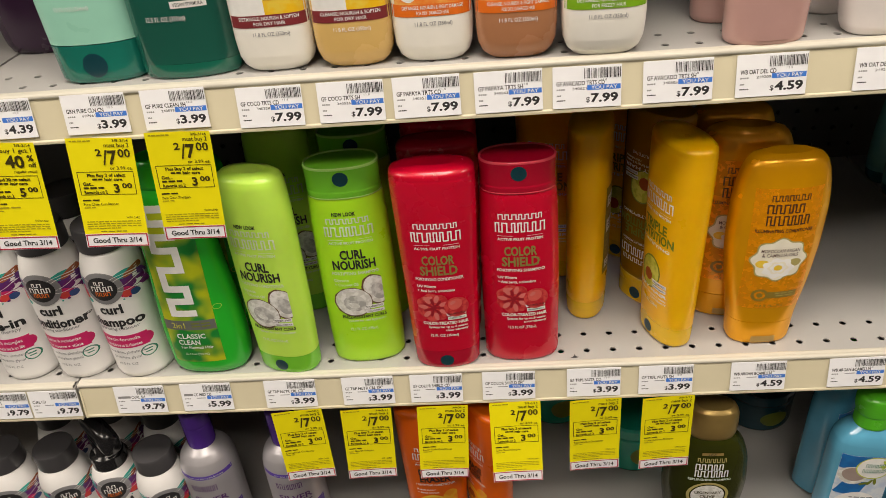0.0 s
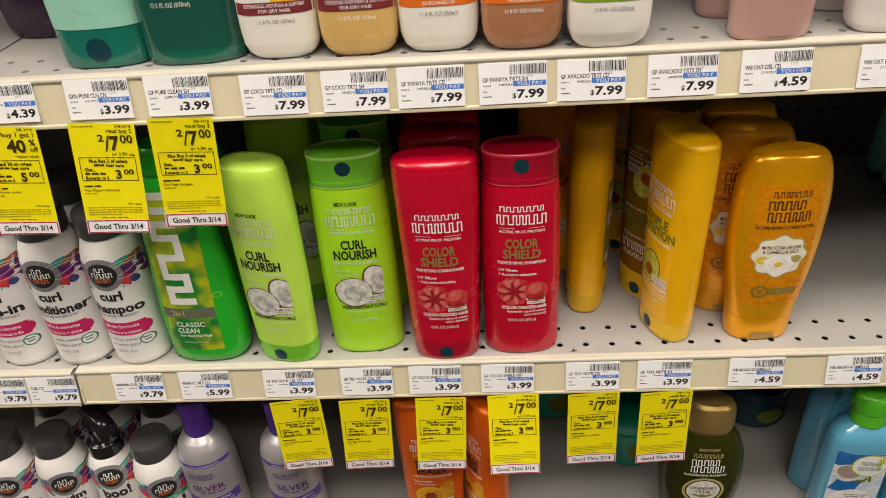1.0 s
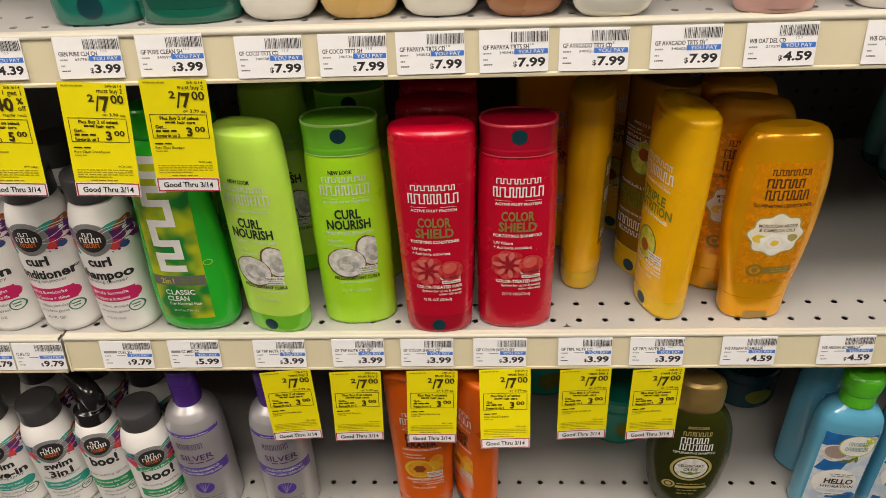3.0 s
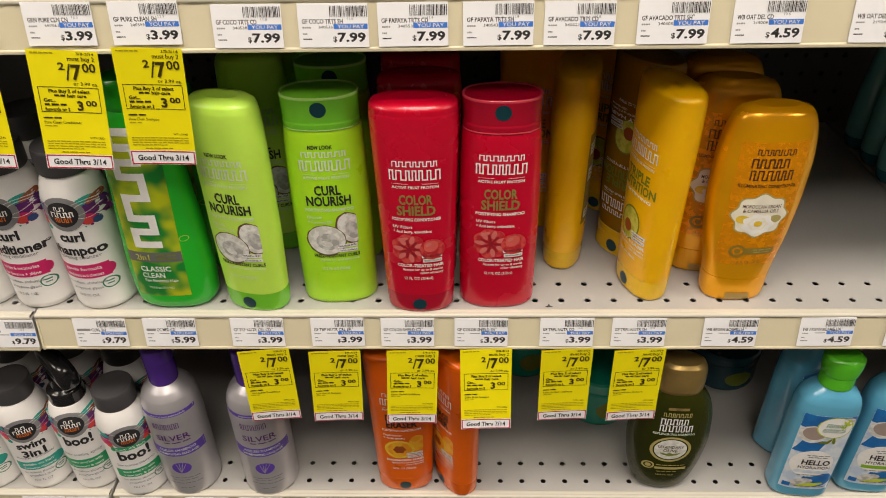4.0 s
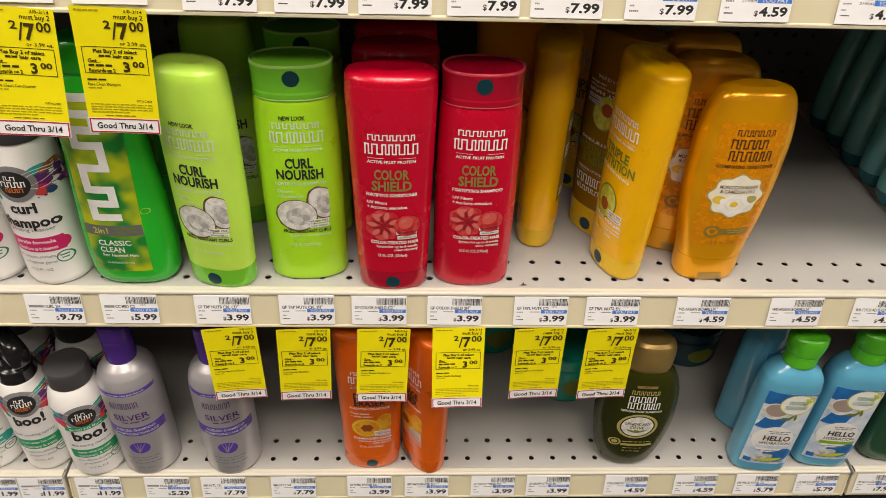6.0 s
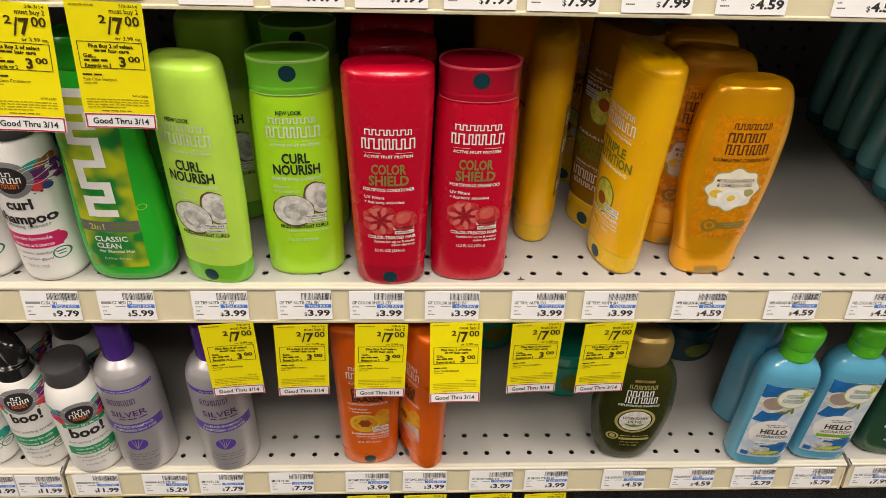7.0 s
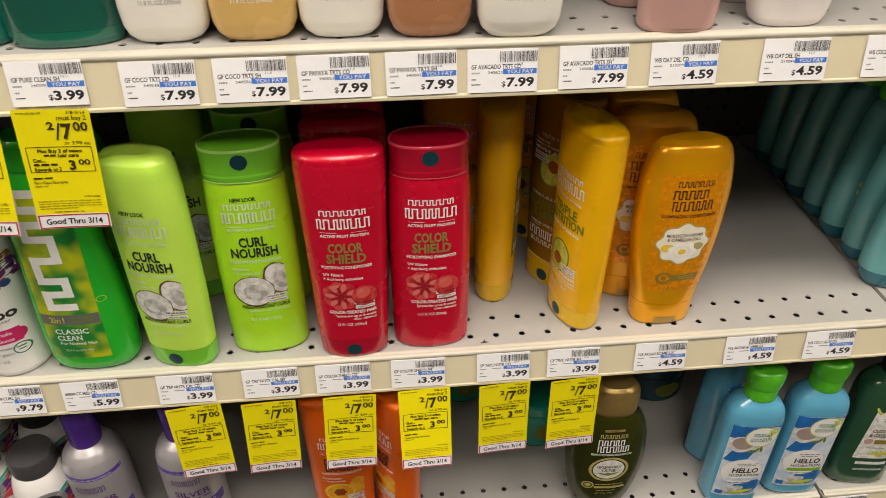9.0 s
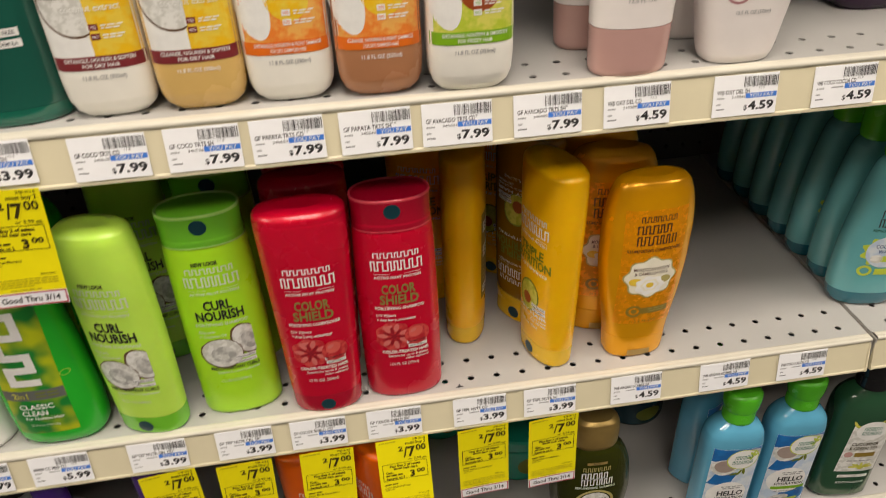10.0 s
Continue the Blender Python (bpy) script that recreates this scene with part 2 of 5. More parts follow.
# ---- the store's shell ----
def shell():
    def slab(name, bm, mat, label):
        return tagged(part(name, bm, mat), label, name.split("_")[0], kind="structure")

    slab("floor", box_bm(-5, 5, -7, 1.2, -0.05, 0.0), M_CARPET, "dark speckled store carpet on the aisle floor")
    slab("ceiling", box_bm(-5, 5, -7, 1.2, ROOM_Z, ROOM_Z + 0.1), M_CEIL, "white acoustic board store ceiling")
    slab("wall_left", box_bm(-5.1, -5, -7, 1.2, 0, ROOM_Z), M_WALL, "plain pale painted store wall")
    slab("wall_right", box_bm(5, 5.1, -7, 1.2, 0, ROOM_Z), M_WALL, "plain pale painted store wall")
    slab("wall_front", box_bm(-5, 5, -7.1, -7, 0, ROOM_Z), M_WALL, "plain pale painted store wall")
    slab("wall_far", box_bm(-5, 5, 1.2, 1.3, 0, ROOM_Z), M_WALL, "plain pale painted store wall")
    # unseen fixture, raised to block the far lamps and darkened against bounce
    slab("wall_aisle", box_bm(-5, 5, -3.1, -2.2, 0, 1.95, 0.01), M_FACING, "unseen facing aisle fixture, raised and darkened to hold back light")


def lamps():
    # unseen ceiling rows; the one at y = -1.75 is added as front fill
    for y, power in ((-0.72, 0.70), (-1.75, 0.40), (-4.6, 1.0)):
        for x in (-2.4, 0.0, 2.4):
            fix = thing("ceiling_light", "unseen fluorescent ceiling light with a frosted diffuser, placed to light shelves", "ceiling light",
                        pose(x, y, ROOM_Z), "ceiling lights")
            for nm, b in (("frame", (-0.64, 0.64, -0.34, -0.30, -0.05, -0.002)), ("frame", (-0.64, 0.64, 0.30, 0.34, -0.05, -0.002)),
                          ("frame", (-0.64, -0.60, -0.298, 0.298, -0.05, -0.002)), ("frame", (0.60, 0.64, -0.298, 0.298, -0.05, -0.002))):
                part(nm, box_bm(*b), M_LIP, fix)
            la = bpy.data.lights.new("tube_light", "AREA")
            la.shape, la.size, la.size_y, la.energy, la.color = "RECTANGLE", 1.18, 0.58, LAMP_POWER * power, LAMP_COLOUR
            lo = new("tube_light", la)
            lo.matrix_basis = pose(x, y, ROOM_Z - 0.03)


# ---- shelves ----
def perforated(bm, x0, nx, y0, ny, z, hole=0.0031, axis="z", drop=0.0012):
    """Square cells of sheet, each with a round hole."""
    seg = 12
    for i in range(nx):
        for j in range(ny):
            cx, cy = x0 + i * PITCH, y0 + j * PITCH
            outer, inner, low = [], [], []
            for k in range(seg):
                t = 2 * math.pi * (k + 0.5) / seg
                c, s = math.cos(t), math.sin(t)
                g = PITCH / 2 / max(abs(c), abs(s))
                if abs(abs(c) - abs(s)) < 0.3:
                    g = PITCH / 2 * math.sqrt(2)
                    c2, s2 = math.copysign(math.sqrt(0.5), c), math.copysign(math.sqrt(0.5), s)
                    outer.append((cx + g * c2, cy + g * s2))
                else:
                    outer.append((cx + g * c, cy + g * s))
                inner.append((cx + hole * c, cy + hole * s))

            def v(p, d):
                return bm.verts.new((p[0], p[1], z - d) if axis == "z" else (p[0], z + d, p[1]))

            o, n, q = [v(p, 0) for p in outer], [v(p, 0) for p in inner], [v(p, drop) for p in inner]
            for k in range(seg):
                m = (k + 1) % seg
                bm.faces.new((o[k], o[m], n[m], n[k]))
                bm.faces.new((n[k], n[m], q[m], q[k]))


def quad(bm, pts):
    bm.faces.new([bm.verts.new(p) for p in pts])


def store_shelf(x0, x1, z, label, kx0=0.0):
    e = thing("store_shelf", label, "shelf", pose(0, 0, z), "gondola shelves")
    bm = bmesh.new()
    rows_y0 = 0.023
    hx0, nx = kx0, int(round((x1 - x0) / PITCH)) - 1
    ax0, ax1 = hx0 - PITCH / 2, hx0 + (nx - 0.5) * PITCH
    ya, yb = rows_y0 - PITCH / 2, rows_y0 + 1.5 * PITCH
    perforated(bm, hx0, nx, rows_y0, 2, 0.0)
    quad(bm, [(x0, 0.0095, 0), (x1, 0.0095, 0), (x1, ya, 0), (x0, ya, 0)])
    quad(bm, [(x0, yb, 0), (x1, yb, 0), (x1, DEPTH, 0), (x0, DEPTH, 0)])
    if ax0 > x0:
        quad(bm, [(x0, ya, 0), (ax0, ya, 0), (ax0, yb, 0), (x0, yb, 0)])
    if ax1 < x1:
        quad(bm, [(ax1, ya, 0), (x1, ya, 0), (x1, yb, 0), (ax1, yb, 0)])
    # folded side flanges and rear turn-down
    for x, s in ((x0, 1), (x1, -1)):
        quad(bm, [(x, 0.0095, 0), (x, DEPTH, 0), (x, DEPTH, -0.03), (x, 0.0095, -0.03)])
    bmesh.ops.remove_doubles(bm, verts=bm.verts[:], dist=1e-5)
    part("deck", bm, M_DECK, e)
    # unseen pan added under the deck against bounced light, open under both hole rows
    part("bounce_pan", box_bm(x0 + .003, x1 - .003, 0.064, DEPTH - .002, -.030, -.0285), M_BOUNCE_PAN, e)
    # rounded front lip
    prof = [(0.0095, 0.0002), (0.0085, 0.0012), (0.0065, 0.0014), (0.0050, 0.0007), (0.0042, 0.0007), (0.0034, 0.0012), (0.0010, 0.0008), (0.0, -0.001), (0.0004, -0.0025)]
    vs = [(x, y, h) for y, h in prof for x in (x0 + 0.001, x1 - 0.001)]
    fs = [(2 * i, 2 * i + 1, 2 * i + 3, 2 * i + 2) for i in range(len(prof) - 1)]
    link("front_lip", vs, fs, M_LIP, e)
    # price channel, slightly hollow, with a bead at its foot
    prof = [(0.0004, -0.0025), (0.0014, -0.004), (-0.0042, -0.0350), (-0.0049, -0.0357), (-0.0052, -0.0363), (-0.0052, -0.0381), (-0.0044, -0.0387), (0.010, -0.0387), (0.010, -0.020)]
    vs = [(x, y, h) for y, h in prof for x in (x0 + 0.002, x1 - 0.002)]
    fs = [(2 * i, 2 * i + 1, 2 * i + 3, 2 * i + 2) for i in range(len(prof) - 1)]
    link("price_channel", vs, fs, M_CHANNEL, e, smooth=False)
    for a, b in ((x0 - 0.0002, x0 + 0.0018), (x1 - 0.0018, x1 + 0.0002)):
        part("end_bracket", box_bm(a, b, 0.0005, DEPTH, -0.0395, -0.0015, 0.0006, 1), M_STEEL, e)
    for a, b in ((x0 + .0002, x0 + .0022), (x1 - .0022, x1 - .0002)):
        link("channel_end", [(x, y, h) for x in (a, b) for y, h in ((0.0012, -.003), (-.0056, -.0360), (-.0055, -.0385), (0.0012, -.0385))], [(0, 1, 2, 3), (7, 6, 5, 4), (0, 4, 5, 1), (1, 5, 6, 2)], M_CHANNEL, e, smooth=False)
    return e


def shelving():
    left0, right1 = X_LEFT - 0.0035 - 0.914, X_RIGHT + 0.0035 + 0.914
    kx = -18 * PITCH
    for z in (Z_LOW, Z_MID, Z_UP):
        store_shelf(X_LEFT, X_RIGHT, z, "white enamelled steel shelf with a cream price channel", kx0=kx)
        dz = -0.002 if z == Z_MID else 0.0
        store_shelf(left0, X_LEFT - 0.0035, z + dz, "white enamelled steel shelf of the neighbouring bay", kx0=left0 + 0.025)
        store_shelf(X_RIGHT + 0.0035, right1, z + 0.001, "white enamelled steel shelf of the neighbouring bay", kx0=X_RIGHT + 0.03)
    # unseen top shelves, added to shade the back of the upper shelf
    for xa, xb in ((left0, X_LEFT - .0035), (X_LEFT, X_RIGHT), (X_RIGHT + .0035, right1)):
        store_shelf(xa, xb, Z_UP + .304, "unseen steel shelf added above to shade the upper goods", kx0=xa + .025)
    # back panel coloured dark as shade, plus a dark sheet behind its holes
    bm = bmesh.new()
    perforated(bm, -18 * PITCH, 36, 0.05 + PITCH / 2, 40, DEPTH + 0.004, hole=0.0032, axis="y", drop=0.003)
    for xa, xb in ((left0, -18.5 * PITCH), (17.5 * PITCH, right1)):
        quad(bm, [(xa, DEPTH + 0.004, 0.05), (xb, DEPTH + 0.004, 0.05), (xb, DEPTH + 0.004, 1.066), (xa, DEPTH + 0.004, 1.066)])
    tagged(part("wall_back_panel", bm, M_BACK_SHADED), "perforated steel back panel of the shelving, darkened as shade", "panel", kind="structure")
    tagged(part("backing", box_bm(left0, right1, DEPTH + 0.02, DEPTH + 0.04, 0, 1.4), M_DARK), "dark sheet added behind the panel as shade in its holes", "panel", kind="structure")
    tagged(part("kick_plate", box_bm(left0, right1, 0.145, 0.158, 0.001, 0.15, 0.002), M_KICK), "dark brown kick plate under the lowest shelf", "kick plate", kind="structure")


shell()
lamps()
shelving()


# ---- inks and plastics of the goods ----
def swirl(name, c1, c2, scale, rough=0.35):
    """Two colours in soft patches."""
    if name in MATS:
        return MATS[name]
    m = surface(name, c1, rough)
    nt = m.node_tree
    n, l = nt.nodes, nt.links
    p = n["Principled BSDF"]
    co = [q for q in n if q.type == "TEX_COORD"][0]
    nz = n.new("ShaderNodeTexNoise")
    nz.inputs["Scale"].default_value, nz.inputs["Detail"].default_value = scale, 2
    l.new(co.outputs["Object"], nz.inputs["Vector"])
    ramp = n.new("ShaderNodeValToRGB")
    ramp.color_ramp.elements[0].position, ramp.color_ramp.elements[1].position = 0.42, 0.58
    ramp.color_ramp.elements[0].color, ramp.color_ramp.elements[1].color = (*c1, 1), (*c2, 1)
    l.new(nz.outputs["Fac"], ramp.inputs["Fac"])
    l.new(ramp.outputs["Color"], p.inputs["Base Color"])
    return m


C_LIME = (0.43, 0.80, 0.02)
C_LIME_PALE = (0.54, 0.84, 0.10)
C_GREENCAP = (0.18, 0.56, 0.03)
C_RED = (0.54, 0.001, 0.024)
C_YELLOW = (0.90, 0.50, 0.0)
C_ORANGE = (0.80, 0.13, 0.0)
M_DOT = plastic("dark_teal_dot", (0.005, 0.045, 0.06), 0.3)
M_LIME = plastic("lime_plastic", C_LIME, 0.30, coat=0.2, sub=0.4)
M_LIMEP = plastic("pale_lime_plastic", C_LIME_PALE, 0.34, coat=0.15, sub=0.4)
M_GREENCAP = plastic("clear_green_cap", C_GREENCAP, 0.2, coat=0.3, sub=0.3)
M_RED = plastic("red_plastic", C_RED, 0.26, coat=0.25, sub=0.3)
M_REDCAP = plastic("deep_red_cap", (0.40, 0.002, 0.022), 0.22, coat=0.3)
M_YEL = plastic("amber_yellow_plastic", C_YELLOW, 0.3, coat=0.2, sub=0.4)
M_YELCAP = plastic("amber_cap", (0.80, 0.50, 0.0), 0.25, coat=0.3)
M_AMBER = plastic("dark_amber_plastic", (0.27, 0.13, 0.002), 0.16, coat=0.4)
M_ORANGE = plastic("orange_plastic", C_ORANGE, 0.3, coat=0.2)
M_ORCAP = plastic("deep_orange_cap", (0.74, 0.12, 0.0), 0.25, coat=0.3)
M_GOLD = surface("pearl_gold_plastic", (0.90, 0.41, 0.0), 0.24, metal=0.42, vary=0.05, scale=40, bump=0.04, bump_scale=900, coat=0.2)
M_GOLDLABEL = surface("gold_label_print", (0.86, 0.32, 0.0), 0.27, metal=0.30, vary=0.09, scale=170, bump=0.04, bump_scale=900, coat=0.2)
M_GOLDCAP = surface("satin_gold_cap", (0.45, 0.31, 0.10), 0.34, metal=0.55, vary=0.06, scale=60)
M_OLIVE = plastic("olive_plastic", (0.026, 0.030, 0.002), 0.24, coat=0.10, spec=0.3)
M_COCO = plastic("sea_teal_plastic", (0.15, 0.47, 0.50), 0.14, coat=0.5, through_light=0.15)
M_LIQUID = plastic("blue_liquid_base", (0.02, 0.20, 0.28), 0.1, coat=0.5, through_light=0.3)
M_LEAFCAP = plastic("leaf_green_cap", (0.10, 0.55, 0.02), 0.25, coat=0.3)
M_BLUEB = plastic("sky_blue_plastic", (0.10, 0.36, 0.54), 0.13, coat=0.5)
M_FOREST = plastic("forest_green_plastic", (0.02, 0.075, 0.035), 0.16, coat=0.4)
M_PERT = plastic("grass_green_plastic", (0.02, 0.46, 0.025), 0.24, coat=0.3)
M_PERTLABEL = swirl("green_yellow_label", (0.01, 0.22, 0.03), (0.48, 0.55, 0.01), 28)
M_WBOT = plastic("white_bottle_plastic", (0.84, 0.83, 0.82), 0.3, coat=0.2)
M_CHARCOAL = plastic("charcoal_cap", (0.060, 0.058, 0.062), 0.34)
M_BLACKPL = plastic("black_sprayer", (0.012, 0.012, 0.013), 0.16, coat=0.3)
M_SILVER = surface("silver_bottle", (0.50, 0.485, 0.51), 0.36, metal=0.50, vary=0.04, scale=40, coat=0.1)
M_PURPLE = plastic("purple_cap", (0.085, 0.025, 0.30), 0.24, coat=0.3)
M_PURPLEINK = ink("purple_ink", (0.10, 0.045, 0.36))
M_DKPURPLE = ink("dark_violet_ink", (0.10, 0.02, 0.16))
M_MINT = plastic("mint_plastic", (0.32, 0.66, 0.52), 0.3, coat=0.2)
M_TEALCAP = plastic("clear_teal_cap", (0.012, 0.24, 0.18), 0.16, coat=0.4, through_light=0.35)
M_TEALB = plastic("deep_teal_plastic", (0.012, 0.105, 0.075), 0.10, coat=0.5, through_light=0.15)
M_TEALEDGE = plastic("clear_teal_foot", (0.010, 0.17, 0.11), 0.08, coat=0.6, through_light=0.3)
M_CREAM = plastic("milk_white_plastic", (0.86, 0.84, 0.77), 0.3, coat=0.2)
M_HONEY = plastic("honey_plastic", (0.68, 0.45, 0.15), 0.26, coat=0.3)
M_TAN = plastic("tan_brown_plastic", (0.42, 0.19, 0.09), 0.26, coat=0.3)
M_PINKCAP = plastic("rose_cap", (0.53, 0.32, 0.29), 0.24, coat=0.3)
M_OATWHITE = plastic("soft_white_plastic", (0.85, 0.80, 0.78), 0.32, coat=0.2)
M_JAR = plastic("emerald_jar", (0.01, 0.33, 0.22), 0.2, coat=0.3)
M_COCOBROWN = ink("coconut_rind", (0.13, 0.075, 0.04))
M_COCOWHITE = swirl("coconut_flesh", (0.60, 0.60, 0.56), (0.78, 0.78, 0.75), 210)
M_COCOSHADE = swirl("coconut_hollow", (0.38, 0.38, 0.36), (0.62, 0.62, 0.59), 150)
M_COCOBEIGE = ink("coconut_shadow", (0.34, 0.27, 0.24))
M_GREENTEXT = ink("moss_gold_ink", (0.24, 0.20, 0.05))
M_FRUITRED = swirl("fruit_red_print", (0.46, 0.015, 0.025), (0.62, 0.07, 0.06), 220)
M_FRUITSKIN = ink("fruit_skin_print", (0.66, 0.11, 0.09))
M_FRUITDARK = ink("fruit_dark_print", (0.30, 0.01, 0.02))
M_FRUITPINK = ink("fruit_pink_print", (0.66, 0.17, 0.15))
M_AVO = swirl("avocado_print", (0.42, 0.44, 0.03), (0.62, 0.60, 0.10), 150)
M_AVORIND = ink("avocado_rind", (0.16, 0.20, 0.015))
M_PEACH = swirl("peach_print", (0.82, 0.42, 0.02), (0.80, 0.30, 0.01), 120)
M_PIT = ink("peach_pit", (0.30, 0.06, 0.01))
M_CREAMLABEL = ink("cream_label", (0.86, 0.82, 0.68))
M_PETAL = ink("petal_white", (0.90, 0.89, 0.86))
M_BROWNINK = ink("brown_ink", (0.07, 0.025, 0.008))
M_KHAKI = ink("khaki_seal", (0.25, 0.17, 0.02))
M_GOLDINK = ink("pale_gold_ink", (0.42, 0.36, 0.12))
M_MAGENTA = ink("magenta_band", (0.58, 0.015, 0.13))
M_GREENBAND = ink("green_band", (0.015, 0.33, 0.13))
M_TEALSEAL = ink("teal_seal", (0.02, 0.20, 0.13))
M_SEALGREY = ink("silver_seal", (0.30, 0.30, 0.31), metal=0.4)
M_PLUM = ink("plum_print", (0.14, 0.01, 0.14))
M_AQUA = ink("aqua_print", (0.02, 0.36, 0.30))
M_NAVY = ink("navy_print", (0.03, 0.07, 0.22))
M_CORAL = ink("coral_print", (0.68, 0.06, 0.05))
M_SKYLABEL = swirl("sky_label_print", (0.015, 0.16, 0.46), (0.015, 0.12, 0.38), 60)
M_ICE = swirl("ice_label_print", (0.66, 0.72, 0.78), (0.50, 0.60, 0.74), 90)
M_MAROON = ink("maroon_band", (0.20, 0.025, 0.03))
M_SUN = swirl("sun_yellow_print", (0.82, 0.50, 0.01), (0.80, 0.58, 0.06), 120)
M_PAPAYA = swirl("papaya_print", (0.80, 0.22, 0.03), (0.82, 0.42, 0.10), 120)
M_ORBAND = ink("orange_band", (0.76, 0.16, 0.01))
M_GRBAND = ink("lime_band", (0.20, 0.42, 0.01))
M_AVOPRINT = swirl("avocado_field_print", (0.45, 0.55, 0.04), (0.66, 0.64, 0.12), 120)
M_ROSE = ink("rose_ink", (0.42, 0.20, 0.22))
M_LEMON = ink("lemon_band", (0.50, 0.60, 0.05))
M_RUST = ink("rust_print", (0.33, 0.09, 0.03))
M_GREYBAND = ink("grey_band", (0.13, 0.14, 0.13))

# ---- outlines of the bottles ----
F_TUBE = Form((0, .0280, .0165, 2.3), (.0015, .0300, .0182, 2.3), (.005, .0312, .0194, 2.3), (.023, .0320, .0200, 2.3), (.10, .0342, .0210, 2.3),
              (.17, .0364, .0210, 2.4), (.197, .0371, .0206, 2.4), (.2035, .0370, .0204, 2.4), (.2042, .0367, .0201, 2.4), (.2052, .0370, .0203, 2.4), (.2092, .0364, .0196, 2.4), (.2118, .0344, .0176, 2.3), (.2134, .0290, .0138, 2.3), (.2143, .0190, .0080, 2.2))
F_DOME = Form((0, .0275, .0162, 2.3), (.0015, .0295, .0180, 2.3), (.005, .0306, .0192, 2.3), (.023, .0312, .0198, 2.3), (.10, .0330, .0210, 2.3),
              (.17, .0326, .0210, 2.4), (.198, .0316, .0203, 2.4), (.2060, .0308, .0196, 2.4), (.2108, .0292, .0182, 2.4), (.2142, .0250, .0148, 2.3), (.2160, .0165, .0085, 2.2))
F_SHAMP = Form((0, .0330, .0190, 2.3), (.0015, .0346, .0206, 2.3), (.005, .0354, .0215, 2.3), (.08, .0358, .0220, 2.3), (.15, .0348, .0212, 2.3), (.1800, .0335, .0203, 2.3), (.1835, .0326, .0197, 2.3))
F_SHAMPCAP = Form((.1837, .0322, .0196, 2.3), (.1845, .0329, .0201, 2.3), (.190, .0330, .0202, 2.3), (.1905, .0327, .0199, 2.3), (.200, .0327, .0199, 2.3), (.2105, .0330, .0201, 2.3), (.2122, .0329, .0200, 2.3), (.2130, .0323, .0195, 2.3), (.2130, .0314, .0187, 2.3), (.2118, .0308, .0182, 2.3))
F_CAPWELL = Form((.2110, .0306, .0180, 2.3), (.2116, .0308, .0181, 2.3), (.2120, .0250, .0140, 2.3), (.2122, .0100, .0050, 2.3))
F_GOLD = Form((0, .0245, .0155, 2.6), (.0015, .0265, .0172, 2.6), (.006, .0278, .0184, 2.5), (.028, .0292, .0196, 2.4), (.075, .0362, .0206, 2.3), (.115, .0393, .0210, 2.2),
              (.140, .0392, .0206, 2.3), (.160, .0376, .0196, 2.3), (.174, .0350, .0180, 2.4), (.184, .0315, .0156, 2.4), (.1895, .0265, .0124, 2.4), (.1922, .0180, .0080, 2.2))
F_OLIVE = Form((0, .0225, .0150, 2.3), (.002, .0262, .0174, 2.3), (.010, .0318, .0205, 2.3), (.045, .0415, .0232, 2.3), (.082, .0452, .0238, 2.3), (.115, .0428, .0228, 2.3), (.138, .0368, .0208, 2.3), (.150, .0290, .0185, 2.3), (.1545, .0235, .0165, 2.3))
F_OLIVECAP = Form((.1548, .0238, .0166, 2.4), (.160, .0252, .0180, 2.4), (.172, .0258, .0186, 2.4), (.184, .0252, .0178, 2.4), (.190, .0228, .0155, 2.4), (.193, .0180, .0115, 2.3))
F_COCO = Form((0, .0290, .0160, 2.5), (.002, .0325, .0185, 2.5), (.010, .0365, .0205, 2.4), (.030, .0392, .0212, 2.3), (.065, .0385, .0212, 2.3), (.105, .0345, .0202, 2.3), (.14, .0290, .0188, 2.3), (.160, .0240, .0170, 2.2), (.166, .0190, .0150, 2.2))
F_COCOCAP = Form((.1665, .0195, .0152, 2.3), (.170, .0205, .0162, 2.3), (.195, .0215, .0165, 2.3), (.203, .0190, .0140, 2.3), (.205, .0150, .0100, 2.2))
F_ROUND = Form((0, .0258, .0258, 2), (.0015, .0280, .0280, 2), (.007, .0294, .0294, 2), (.10, .0294, .0294, 2), (.118, .0288, .0288, 2), (.131, .0262, .0262, 2), (.140, .0230, .0230, 2), (.143, .0215, .0215, 2))
F_ROUNDCAP = Form((.1435, .0228, .0228, 2), (.1445, .0234, .0234, 2), (.158, .0236, .0236, 2), (.1655, .0232, .0232, 2), (.1675, .0222, .0222, 2), (.168, .0205, .0205, 2), (.1672, .019, .019, 2))
F_SILVER = Form((0, .0275, .0275, 2), (.0015, .0300, .0300, 2), (.006, .0314, .0314, 2), (.122, .0314, .0314, 2), (.138, .0307, .0307, 2), (.150, .0275, .0275, 2), (.159, .0212, .0212, 2), (.164, .0150, .0150, 2))
F_PURPLECAP = Form((.1645, .0150, .0150, 2), (.166, .0154, .0154, 2), (.193, .0154, .0154, 2), (.1936, .0149, .0149, 2), (.1945, .0156, .0156, 2), (.209, .0152, .0152, 2), (.212, .0140, .0140, 2), (.213, .0110, .0110, 2))
F_BLUE = Form((0, .0275, .0165, 3.2), (.0015, .0300, .0190, 3.2), (.006, .0325, .0212, 3.2), (.085, .0322, .0215, 3.2), (.135, .0330, .0215, 3.0), (.150, .0312, .0205, 2.8), (.160, .0255, .0180, 2.5), (.1655, .0190, .0155, 2.2), (.168, .0165, .0145, 2.1))
